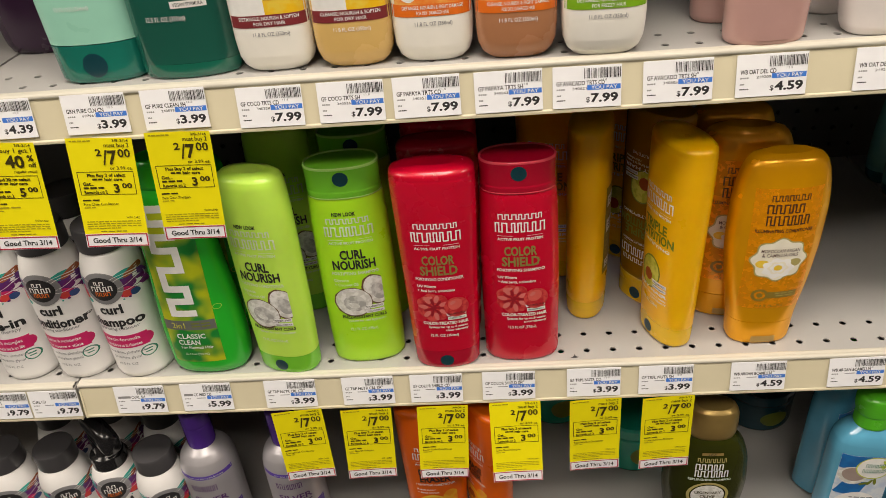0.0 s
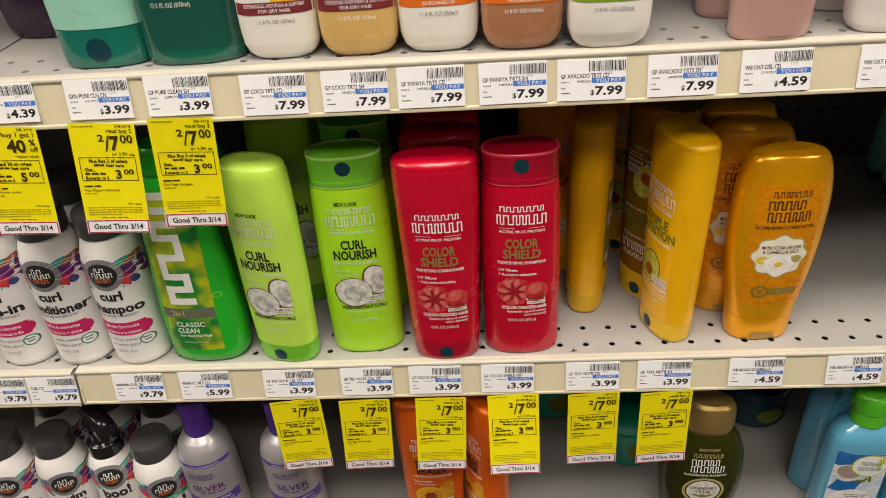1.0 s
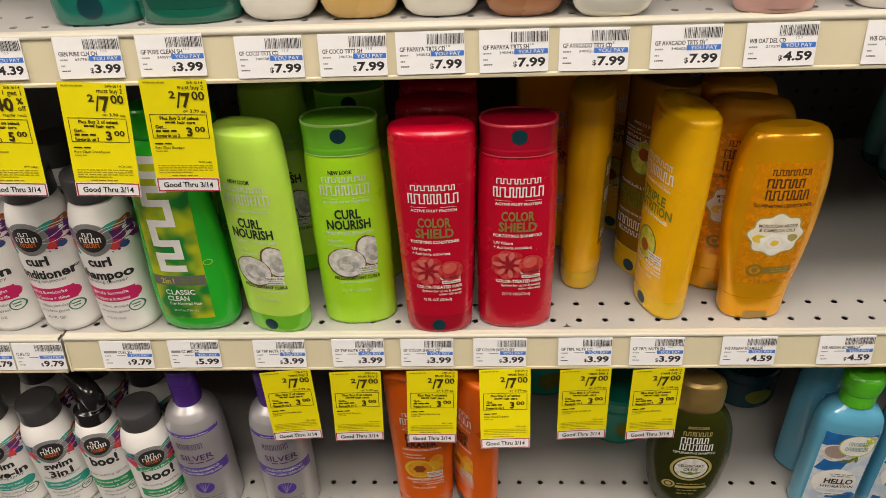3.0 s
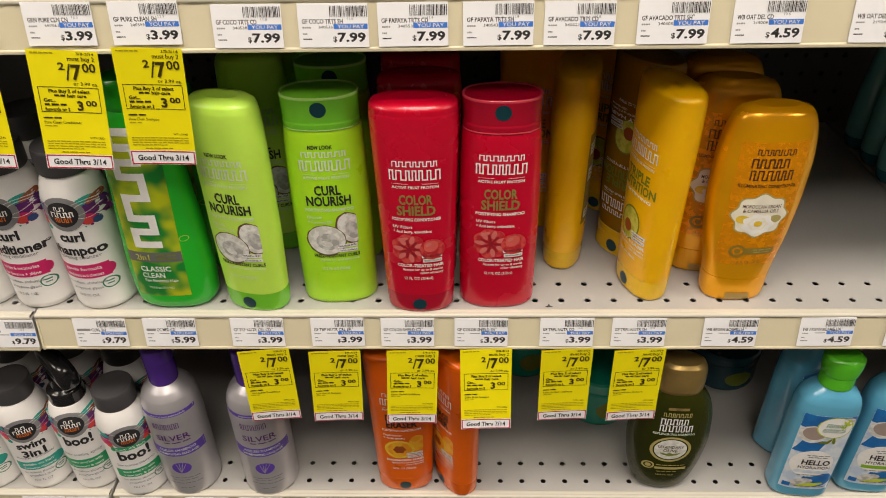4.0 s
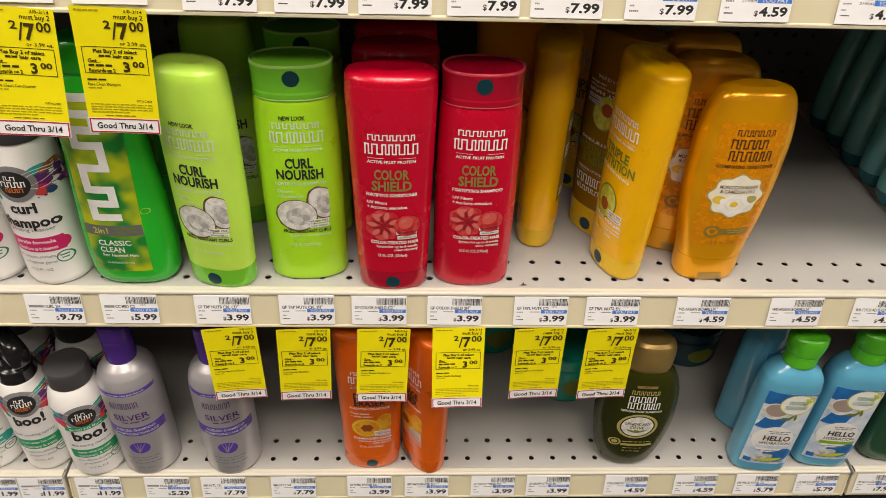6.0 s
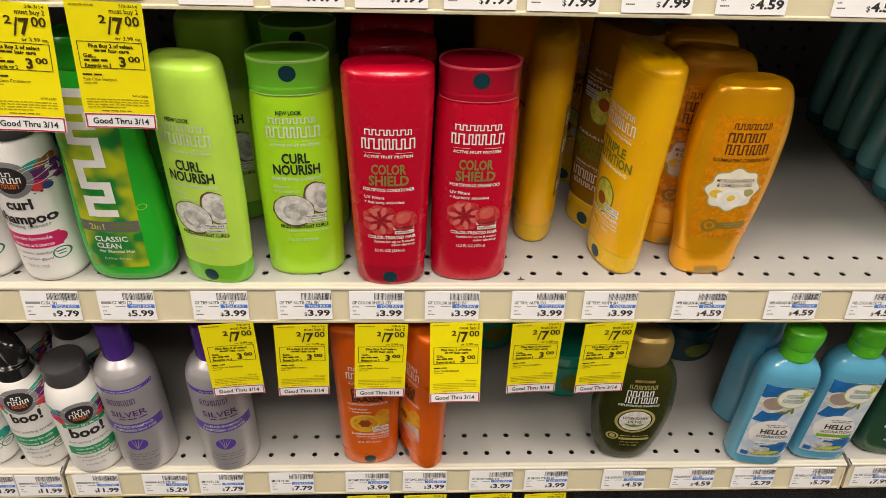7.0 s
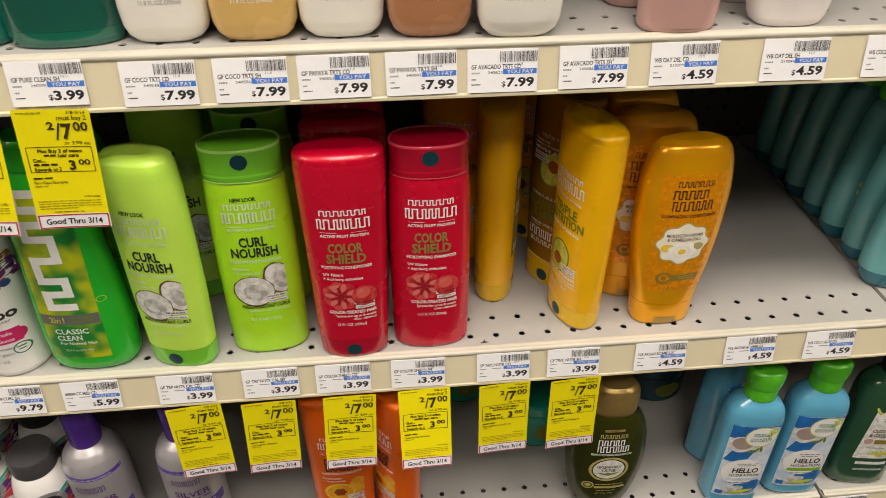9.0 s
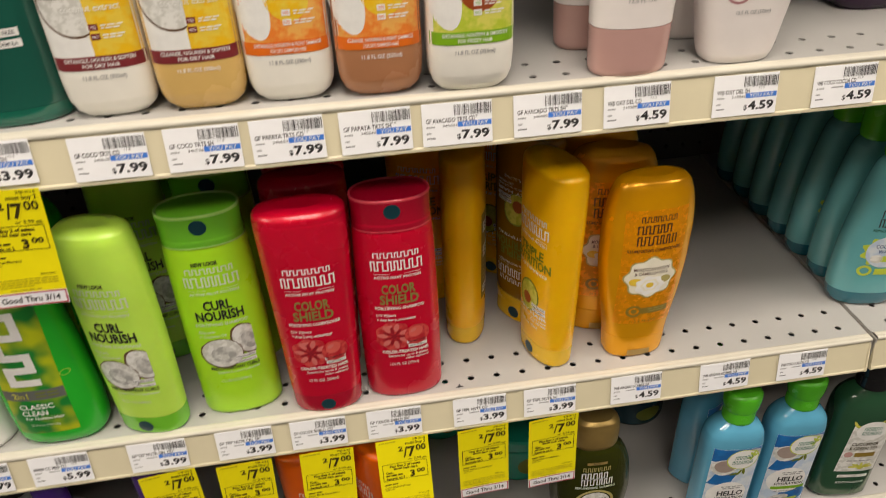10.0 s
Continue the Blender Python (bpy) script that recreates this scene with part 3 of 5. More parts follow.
F_BLUECAP = Form((.1685, .0168, .0150, 2.1), (.170, .0174, .0156, 2.1), (.184, .0174, .0156, 2.1), (.1846, .0169, .0151, 2.1), (.1854, .0180, .0158, 2.2), (.200, .0198, .0164, 2.3), (.2065, .0192, .0155, 2.3), (.2085, .0160, .0120, 2.3))
F_PERT = Form((0, .0320, .0190, 2.6), (.002, .0355, .0215, 2.6), (.010, .0392, .0240, 2.5), (.040, .0408, .0250, 2.4), (.085, .0385, .0242, 2.4), (.13, .0350, .0230, 2.4), (.17, .0335, .0220, 2.4), (.19, .0305, .0205, 2.4), (.200, .0240, .0180, 2.3), (.204, .0190, .0160, 2.2))
F_PERTCAP = Form((.2045, .0200, .0165, 2.3), (.207, .0212, .0175, 2.3), (.226, .0205, .0168, 2.3), (.230, .0175, .0140, 2.3))
F_TREAT = Form((0, .0185, .0120, 3.0), (.0015, .0225, .0150, 3.0), (.006, .0270, .0182, 3.2), (.014, .0298, .0202, 3.3), (.030, .0308, .0210, 3.4), (.12, .0308, .0210, 3.4), (.140, .0295, .0200, 3.2), (.150, .0240, .0170, 2.6), (.156, .0150, .0140, 2.1))
F_TREATCAP = Form((.1565, .0155, .0145, 2.1), (.158, .0160, .0150, 2.1), (.182, .0158, .0148, 2.1), (.185, .0140, .0130, 2.1))
F_OAT = Form((0, .0235, .0150, 2.7), (.0015, .0258, .0170, 2.7), (.007, .0285, .0188, 2.6), (.03, .0330, .0205, 2.5), (.07, .0400, .0222, 2.4), (.10, .0432, .0228, 2.3), (.13, .0420, .0222, 2.3), (.15, .0340, .0200, 2.3), (.16, .0230, .0160, 2.2))


def scaled(form, k, kx=1.0):
    return Form(*[(z * k, a * k * kx, b * k, n) for z, a, b, n in form.k])


# ---- kinds of bottle ----
def fruit(p, kind, z, dx=0.0):
    if kind == "coconut":
        p.disc(.0165 + dx, z + .0110, .0125, .0175, M_COCOBROWN, turn=18, lift=.0005, x_max=.0225 + dx, seg=40, lobes=9, depth=.015)
        p.disc(.0172 + dx, z + .0110, .0114, .0162, M_COCOWHITE, turn=18, lift=.0007, x_max=.0228 + dx, seg=40)
        p.disc(.0185 + dx, z + .0085, .0062, .0095, M_COCOSHADE, turn=18, lift=.0009, x_max=.0228 + dx)
        p.disc(-.006 + dx, z - .001, .0182, .0168, M_COCOBROWN, turn=-12, lift=.0011, seg=44, lobes=11, depth=.015)
        p.disc(-.0058 + dx, z - .0006, .0171, .0157, M_COCOWHITE, turn=-12, lift=.0013, seg=44)
        p.disc(-.0050 + dx, z - .0022, .0105, .0092, M_COCOSHADE, turn=-12, lift=.0015)
        p.disc(-.0062 + dx, z - .0046, .0056, .0032, M_COCOWHITE, turn=-18, lift=.0017, seg=20)
    elif kind == "berry":
        p.disc(-.0075 + dx, z, .0158, .0158, M_FRUITRED, lobes=7, depth=.05, seg=42)
        for i in range(7):
            t = i * .898 + .4
            p.disc(-.0075 + dx + .0088 * math.cos(t), z + .0088 * math.sin(t), .0046, .0022, M_FRUITPINK, lift=.0008, turn=math.degrees(t), seg=14, lobes=1, depth=.3)
            p.disc(-.0075 + dx + .0066 * math.cos(t + .45), z + .0066 * math.sin(t + .45), .0044, .0013, M_FRUITDARK, lift=.0010, turn=math.degrees(t + .45), seg=12)
        p.disc(-.0075 + dx, z, .0030, .0028, M_FRUITDARK, lift=.0012, lobes=5, depth=.25, seg=20)
        p.disc(-.0125 + dx, z + .0105, .0050, .0018, M_FRUITPINK, lift=.0012, turn=24, seg=12)
        p.disc(.0130 + dx, z - .0005, .0112, .0112, M_FRUITRED, lift=.0014)
        p.disc(.0120 + dx, z + .0030, .0068, .0058, M_FRUITSKIN, lift=.0016, turn=35)
        p.disc(.0100 + dx, z + .0050, .0030, .0018, M_FRUITPINK, lift=.0018, turn=35, seg=12)
    elif kind == "avocado":
        p.disc(-.002 + dx, z, .0150, .0185, M_AVORIND, turn=-15)
        p.disc(-.002 + dx, z, .0135, .0170, M_AVO, turn=-15, lift=.0008)
        p.disc(-.004 + dx, z - .004, .0062, .0066, M_PIT, lift=.0010)
    elif kind == "peach":
        p.disc(-.004 + dx, z, .0170, .0150, M_PEACH, lobes=3, depth=.03)
        p.disc(-.004 + dx, z, .0168, .0148, M_SUN, inner=.82, lift=.0008)
        p.disc(-.004 + dx, z, .0068, .0060, M_PIT, lobes=6, depth=.12, lift=.0009)
        p.disc(.016 + dx, z + .008, .0095, .0140, M_PEACH, lift=.0008, x_max=.0225 + dx)


def care_print(p, line1, line2, sub, kind, pale, strong, sub_ink, top_note, dz=0.0, hair="COLOR-TREATED HAIR", hair_ink=None, extra=(), size=""):
    hair_ink = hair_ink or pale
    if top_note:
        p.text(top_note, -.002, .1695 + dz, .0036, M_INK, w=.021, bold=.03)
    p.mark(0, .1625 + dz, .038, .0054, 7, pale, heavy=.30, seed=3)
    p.mark(0, .1520 + dz, .0435, .0100, 7, pale, heavy=.33, seed=8)
    p.rect(-.020, -.006, .1434 + dz, .1437 + dz, pale, "rule", .0008, 2, 1)
    p.rect(.006, .020, .1434 + dz, .1437 + dz, pale, "rule", .0008, 2, 1)
    p.text("ACTIVE FRUIT PROTEIN", 0, .1402 + dz, .0026, pale, w=.040, bold=.02)
    p.text(line1, 0, .1280 + dz, .0092, strong, w=.0058 * len(line1), bold=.03)
    p.text(line2, 0, .1170 + dz, .0092, strong, w=.0056 * len(line2), bold=.03)
    p.text(sub, 0, .1078 + dz, .0031, sub_ink, w=.043, bold=.02)
    for i, s in enumerate(extra):
        p.text(s, -.021, .1000 - i * .0048 + dz, .0029, sub_ink, bold=.015, align="l", w=min(.034, .0017 * len(s)))
    fruit(p, kind, .0760 + dz)
    p.rect(.0035, .0215, .0665 + dz, .0705 + dz, M_WHITE, "claim_panel", .0013)
    p.text("PARABEN FREE", .0125, .0685 + dz, .0020, M_INK, w=.016, lift=.0017)
    p.rect(.0045, .0215, .0615 + dz, .0652 + dz, M_WHITE, "claim_panel", .0013)
    p.text("VEGAN FORMULA", .0130, .0633 + dz, .0017, M_INK, w=.015, lift=.0017)
    p.text(hair, .002, .0578 + dz, .0034, hair_ink, w=.042, bold=.03)
    red = hair_ink is pale
    p.text("System for up to 8 weeks" if red else "System for curl hydration", .004, .0532 + dz, .0026, pale if red else sub_ink, w=.036, bold=.015)
    if red:
        p.text("color vibrancy", .012, .0495 + dz, .0026, pale, w=.021, bold=.015)
    if size:
        p.text(size, 0, .0430 + dz, .0030, pale, w=.026, bold=.01)


def conditioner(label, m, body, capm, prints, group="", form=F_TUBE):
    e = thing("conditioner_bottle", label, "bottle", m, group)
    form.loft("cap", capm, e, 0, .0225)
    form.loft("body", body, e, .0227, form.k[-1][0], rings=34)
    p = Print(form)
    p.disc(0, .0115, .0066, .0066, M_DOT, "cap_dot", .0005)
    prints(p, "12 FL OZ (354ml)")
    p.done(e)
    return e


def lit_rim_of(capm):
    """Thin clear edge of a cap: painted paler than the cap's wall, as caught light."""
    pale = {"clear_green_cap": (0.36, 0.66, 0.14), "deep_red_cap": (0.62, 0.045, 0.075), "amber_cap": (0.84, 0.60, 0.06)}[capm.name]
    return plastic(capm.name + "_edge", pale, 0.16, coat=0.5)


def shampoo(label, m, body, capm, prints, group=""):
    e = thing("shampoo_bottle", label, "bottle", m, group)
    F_SHAMP.loft("body", body, e, rings=26)
    F_SHAMPCAP.loft("cap", capm, e, rings=12)
    F_CAPWELL.loft("cap_top", capm, e, rings=4)
    edge = [(.2112, .0331, .0202, 2.3), (.2124, .0331, .0202, 2.3), (.2133, .0325, .0197, 2.3), (.2133, .0315, .0188, 2.3), (.2122, .0309, .0183, 2.3)]
    ring_of(edge, "cap_rim", lit_rim_of(capm), e)
    ring_of([(.1836, .0325, .0197, 2.3), (.1838, .0332, .0203, 2.3), (.1846, .0333, .0204, 2.3), (.1852, .0329, .0201, 2.3)], "cap_seam", lit_rim_of(capm), e)
    q = Print(F_SHAMPCAP)
    q.disc(0, .2030, .0068, .0068, M_DOT, "cap_dot", .0006)
    q.done(e)
    p = Print(F_SHAMP)
    prints(p, "12.5 FL OZ (370ml)")
    p.done(e)
    return e


def print_shield(sub):
    return lambda p, size: care_print(p, "COLOR", "SHIELD", sub, "berry", M_WHITE, M_GREENTEXT, M_WHITE, "", extra=("UV Filters", "+ Acai berry, antioxidant"), size=size)


def print_curl(sub):
    return lambda p, size: care_print(p, "CURL", "NOURISH", sub, "coconut", M_SOFTWHITE, M_INK, M_SOFTWHITE, "NEW LOOK", hair="FRIZZ-RESISTANT CURLS", hair_ink=M_INK, extra=("Glycerin", "+ Coconut Oil"), size=size)


def print_triple(p, size):
    care_print(p, "TRIPLE", "NUTRITION", "FORTIFYING", "avocado", M_WHITE, M_AVORIND, M_WHITE, "", hair="DRY HAIR", size=size)


def print_back(p, size):
    p.rect(-.021, .021, .052, .150, M_KHAKI, "label_panel", .0004, 8, 12)
    for z0, z1 in ((.128, .140), (.100, .114), (.058, .068)):
        p.rect(-.018, .018, z0, z1, M_WHITE, "claim_panel", .0008, 6, 2)
        p.lines(-.015, .015, (z0 + z1) / 2 + .002, .0013, M_INK, 5, lift=.0012)
        p.lines(-.015, .010, (z0 + z1) / 2 - .002, .0013, M_INK, 4, lift=.0012)
    for i in range(5):
        p.lines(-.018, .018, .095 - .005 * i, .0012, M_GOLDINK, 7 - i % 3, seed=i)


def print_repair(p, size):
    care_print(p, "DAMAGE", "ERASER", "FORTIFYING CONDITIONER", "peach", M_WHITE, M_INK, M_WHITE, "", hair="DAMAGED HAIR", extra=("Peach butter", "+ Amla extract"), size=size)


def gold_conditioner(m):
    e = thing("conditioner_bottle", "pearly gold conditioner bottle with a cream flower label", "bottle", m, "gold conditioner bottles")
    F_GOLD.loft("cap", M_GOLD, e, 0, .0265)
    F_GOLD.loft("body", M_GOLD, e, .0270, .1922, rings=34)
    p = Print(F_GOLD)
    p.rect(-.0105, .0105, .0030, .0105, M_GOLDCAP, "flip_tab", .0010)
    p.rect(-.0265, .0265, .044, .166, M_GOLDLABEL, "label_panel", .0003, 12, 16)
    p.mark(.001, .1575, .030, .0055, 7, M_BROWNINK, heavy=.30, seed=2)
    p.mark(-.002, .1475, .029, .0085, 5, M_BROWNINK, heavy=.34, seed=5)
    p.mark(.001, .1365, .034, .0095, 6, M_BROWNINK, heavy=.34, seed=6)
    p.text("ILLUMINATING CONDITIONER", 0, .1265, .0030, M_BROWNINK, w=.046, bold=.02)
    p.disc(0, .0970, .0225, .0215, M_GOLDINK, "seal", .0006, seg=64, lobes=8, depth=.07)
    p.disc(0, .0970, .0212, .0202, M_CREAMLABEL, "seal", .0009, seg=64, lobes=8, depth=.07)
    p.text("MOROCCAN ARGAN", 0, .1065, .0034, M_BROWNINK, w=.031, lift=.0013)
    p.text("& CAMELLIA OILS", 0, .1020, .0034, M_BROWNINK, w=.029, lift=.0013)
    p.disc(-.013, .0930, .0055, .0040, M_SUN, "picture", .0011)
    p.disc(.013, .0935, .0055, .0040, M_GOLDINK, "picture", .0011)
    p.disc(0, .0885, .0125, .0100, M_PETAL, "picture", .0012, seg=48, lobes=7, depth=.10)
    p.disc(0, .0888, .0080, .0064, M_CREAMLABEL, "picture", .0014, seg=36, lobes=6, depth=.10, inner=.75)
    p.disc(0, .0890, .0034, .0028, M_SUN, "picture", .0016)
    p.rect(-.004, .0205, .0555, .0625, M_KHAKI, "banner", .0006)
    p.disc(-.0105, .0590, .0070, .0068, M_KHAKI, "seal", .0007)
    p.disc(-.0105, .0590, .0046, .0044, M_GOLDLABEL, "seal", .0009, inner=.55)
    p.lines(.002, .018, .0605, .0011, M_GOLDINK, 3)
    p.lines(.003, .017, .0580, .0011, M_GOLDINK, 2)
    p.text("12.5 FL OZ", 0, .0470, .0024, M_KHAKI, w=.022)
    p.done(e)
    return e


def olive_shampoo(m):
    e = thing("shampoo_bottle", "dark olive shampoo bottle with a satin gold cap", "bottle", m)
    F_OLIVE.loft("body", M_OLIVE, e, rings=30)
    cap = F_OLIVECAP.loft("cap", M_GOLDCAP, e, rings=14, label="satin gold flip cap")
    q = Print(F_OLIVECAP)
    q.disc(0, .168, .0080, .0035, M_GOLDCAP, "thumb_ridge", .0010, inner=.8)
    q.done(cap)
    p = Print(F_OLIVE)
    p.rect(-.0110, .0110, .1365, .1400, M_GOLDCAP, "ribbon", .0005)
    p.text("NEW", 0, .1382, .0024, M_INK, lift=.0009)
    p.mark(0, .1300, .030, .0056, 7, M_GOLDINK, heavy=.30, seed=2)
    p.mark(-.002, .1205, .029, .0085, 5, M_WHITE, heavy=.34, seed=5)
    p.mark(.001, .1105, .035, .0095, 6, M_WHITE, heavy=.34, seed=6)
    p.text("REPLENISHING SHAMPOO", 0, .1020, .0032, M_SOFTWHITE, w=.045, bold=.02)
    p.disc(0, .0770, .0225, .0205, M_GOLDINK, "seal", .0006, seg=40, inner=.86)
    p.disc(0, .0770, .0178, .0162, M_COCOWHITE, "seal", .0006, seg=40)
    p.text("LEGENDARY", 0, .0815, .0040, M_OLIVEINK, w=.028, bold=.02)
    p.text("OLIVE", 0, .0755, .0046, M_OLIVEINK, w=.016, bold=.02)
    p.disc(0, .0690, .0035, .0026, M_AVORIND, "picture", .0010)
    p.disc(-.006, .0695, .0055, .0014, M_AVORIND, "picture", .0010, turn=-20)
    p.disc(.006, .0695, .0055, .0014, M_AVORIND, "picture", .0010, turn=20)
    p.disc(-.0205, .0480, .0070, .0064, M_GOLDINK, "seal", .0006, inner=.7)
    p.disc(-.0205, .0480, .0034, .0030, M_GOLDINK, "seal", .0006)
    p.rect(-.013, .022, .0425, .0465, M_GOLDINK, "banner", .0006)
    p.lines(-.012, .020, .0500, .0013, M_GOLDINK, 6)
    p.lines(-.010, .012, .0385, .0010, M_GOLDINK, 4)
    p.text("12.5 FL OZ", 0, .0330, .0024, M_GOLDINK, w=.020)
    p.done(e)
    return e


def coco_shampoo(m):
    e = thing("shampoo_bottle", "clear sea-teal shampoo bottle with a green cap", "bottle", m, "teal shampoo bottles")
    F_COCO.loft("liquid_base", M_LIQUID, e, 0, .018, rings=6)
    F_COCO.loft("body", M_COCO, e, .0183, .166, rings=26)
    F_COCOCAP.loft("cap", M_LEAFCAP, e, rings=10)
    p = Print(F_COCO)
    p.mark(.001, .122, .024, .0046, 7, M_FOREST, heavy=.30)
    p.mark(-.002, .1135, .026, .0085, 5, M_INK, heavy=.34, seed=5)
    p.mark(.001, .1035, .033, .0095, 6, M_INK, heavy=.34, seed=6)
    p.text("REFRESHING SHAMPOO", 0, .0950, .0028, M_FOREST, w=.038)
    p.disc(-.006, .070, .0165, .016, M_LEMON, "picture", .0004, seg=48, lobes=9, depth=.14)
    p.disc(0, .0700, .0195, .0185, M_ICE, "seal", .0007, seg=40)
    p.text("COCONUT", 0, .0770, .0042, M_NAVY, w=.024, bold=.02, lift=.0011)
    p.text("WATER", 0, .0712, .0042, M_NAVY, w=.017, bold=.02, lift=.0011)
    p.disc(-.008, .0620, .0062, .0050, M_COCOWHITE, "picture", .0010)
    p.disc(.004, .0620, .0080, .0045, M_LEMON, "picture", .0010, lobes=5, depth=.15)
    p.rect(-.006, .022, .0425, .0500, M_LEMON, "banner", .0006)
    p.disc(-.0155, .0470, .0070, .0064, M_LEMON, "seal", .0006, inner=.6)
    p.done(e)
    return e


class Shift:
    """Lays prints higher or lower on a form, and squeezes them upright."""

    def __init__(self, p, k, up):
        self.p, self.k, self.up = p, k, up

    def h(self, z):
        return z * self.k + self.up * min(1.0, max(0.0, (z - .03) / .04))

    def text(self, s, x, z, *a, **b):
        self.p.text(s, x, self.h(z), *a, **b)

    def rect(self, x0, x1, z0, z1, *a, **b):
        self.p.rect(x0, x1, self.h(z0), self.h(z1), *a, **b)

    def disc(self, x, z, *a, **b):
        self.p.disc(x, self.h(z), *a, **b)

    def mark(self, x, z, *a, **b):
        self.p.mark(x, self.h(z), *a, **b)


def kid_print(p, words, sub, band, band_text, low_text, dx=0.0, second=None, k=1.0, up=.010):
    p = Shift(p, k, up)
    # curved ribbons and drops round the badge
    for i, (x, z, rx, rz, ang, mt) in enumerate(((.0205, .1065, .0105, .0048, -14, M_PLUM), (.0190, .1122, .0110, .0036, 8, M_DKPURPLE), (.0155, .1165, .0078, .0028, 24, M_AQUA),
                                                 (.0240, .1175, .0060, .0022, 36, M_RUST), (.0175, .1005, .0058, .0040, -30, M_MAGENTA),
                                                 (-.0195, .1085, .0100, .0042, 16, M_NAVY), (-.0170, .1140, .0085, .0026, -14, M_PLUM), (-.0230, .1020, .0060, .0040, 30, M_MAGENTA), (-.0240, .1150, .0052, .0022, -34, M_AQUA))):
        p.disc(dx + x, z - .0075, rx * 1.08, rz * 1.30, mt, "ribbon", .0005 + .00006 * i, turn=ang, seg=20, lobes=1, depth=.25)
    for x, z, rx, rz, ang in ((.0150, .1120, .0150, .0062, 14), (.0200, .1090, .0120, .0075, 6), (-.0160, .1110, .0120, .0055, -12)):
        p.disc(dx + x, z - .0075, rx, rz, M_WHITE, "ribbon_edge", .0013, turn=ang, seg=30, inner=.93)
    for i, (x, z, r, mt) in enumerate(((.0185, .0905, .0030, M_CORAL), (.0240, .0895, .0028, M_NAVY), (-.0200, .0900, .0030, M_CORAL), (-.0175, .0850, .0024, M_AQUA), (.0205, .0862, .0009, M_PLUM), (.0160, .0855, .0007, M_AQUA))):
        p.disc(dx + x, z, r, r * 1.25, mt, "drop", .0014, seg=16, turn=14 * i, lobes=1, depth=.12)
    p.disc(dx, .1000, .0185, .0170, M_SEALGREY, "badge", .0012)
    p.disc(dx, .1000, .0138, .0126, M_INK, "badge", .0015)
    p.mark(dx - .001, .1060, .0095, .0042, 2, M_WHITE, "lettering", .0018, heavy=.32, seed=1)
    p.mark(dx, .1003, .0200, .0052, 4, M_WHITE, "lettering", .0018, heavy=.32, seed=2)
    p.mark(dx, .0947, .0145, .0042, 4, M_ORBAND, "lettering", .0018, heavy=.32, seed=3)
    z = .0715 if second else .0765
    for s, h, w in words:
        p.text(s, dx + .001, z, h, M_INK, w=w, bold=.035)
        z -= h * 1.35
    p.text(sub, dx, .0570, .0036, M_GREYINK, w=.040)
    p.rect(dx - .0230, dx + .0225, .0375, .0498, band, "band", .0005, 8, 2)
    p.disc(dx + .0215, .0436, .0042, .0061, band, "band", .0007, seg=16)
    p.text(band_text[0], dx, .0463, .0036, M_WHITE, w=.034, bold=.015)
    p.text(band_text[1], dx, .0407, .0036, M_WHITE, w=.034, bold=.015)
    p.text(low_text, dx - .001, .0335, .0030, M_GREYINK, w=.036)
    p.text("propylene glycol", dx - .001, .0280, .0030, M_GREYINK, w=.028)
    p.text("10.5 FL OZ", dx - .002, .0195, .0028, M_GREYINK, w=.020)
    p.disc(dx + .0195, .0310, .0062, .0062, M_TEALSEAL, "seal", .0006, inner=.82)
    p.rect(dx + .0165, dx + .0225, .0320, .0330, M_TEALSEAL, "fine_print", .0006, 2, 1)
    p.rect(dx + .0170, dx + .0220, .0296, .0306, M_TEALSEAL, "fine_print", .0006, 2, 1)
    if second:
        p.rect(dx - .020, dx + .022, .0808, .0872, second, "band", .0018, 8, 2)
        p.text("Bonus! 30% More", dx, .0840, .0034, M_WHITE, w=.032, lift=.0024)


def kid_bottle(m, words, sub, band, btext, low, second=None, k=1.0):
    e = thing("kids_hair_bottle", "round white bottle with a charcoal disc cap and colourful drop print", "bottle", m, "white bottles with colourful print")
    f, c = scaled(F_ROUND, k, 1 / k), scaled(F_ROUNDCAP, k)
    f = Form(*[(z, a, a, n) for z, a, b, n in f.k])
    f.loft("body", M_WBOT, e, rings=24)
    c.loft("cap", M_CHARCOAL, e, rings=10, label="charcoal disc cap")
    p = Print(f)
    kid_print(p, words, sub, band, btext, low, second=second, k=k, up=.010 if k == 1 else .006)
    p.done(e)
    return e


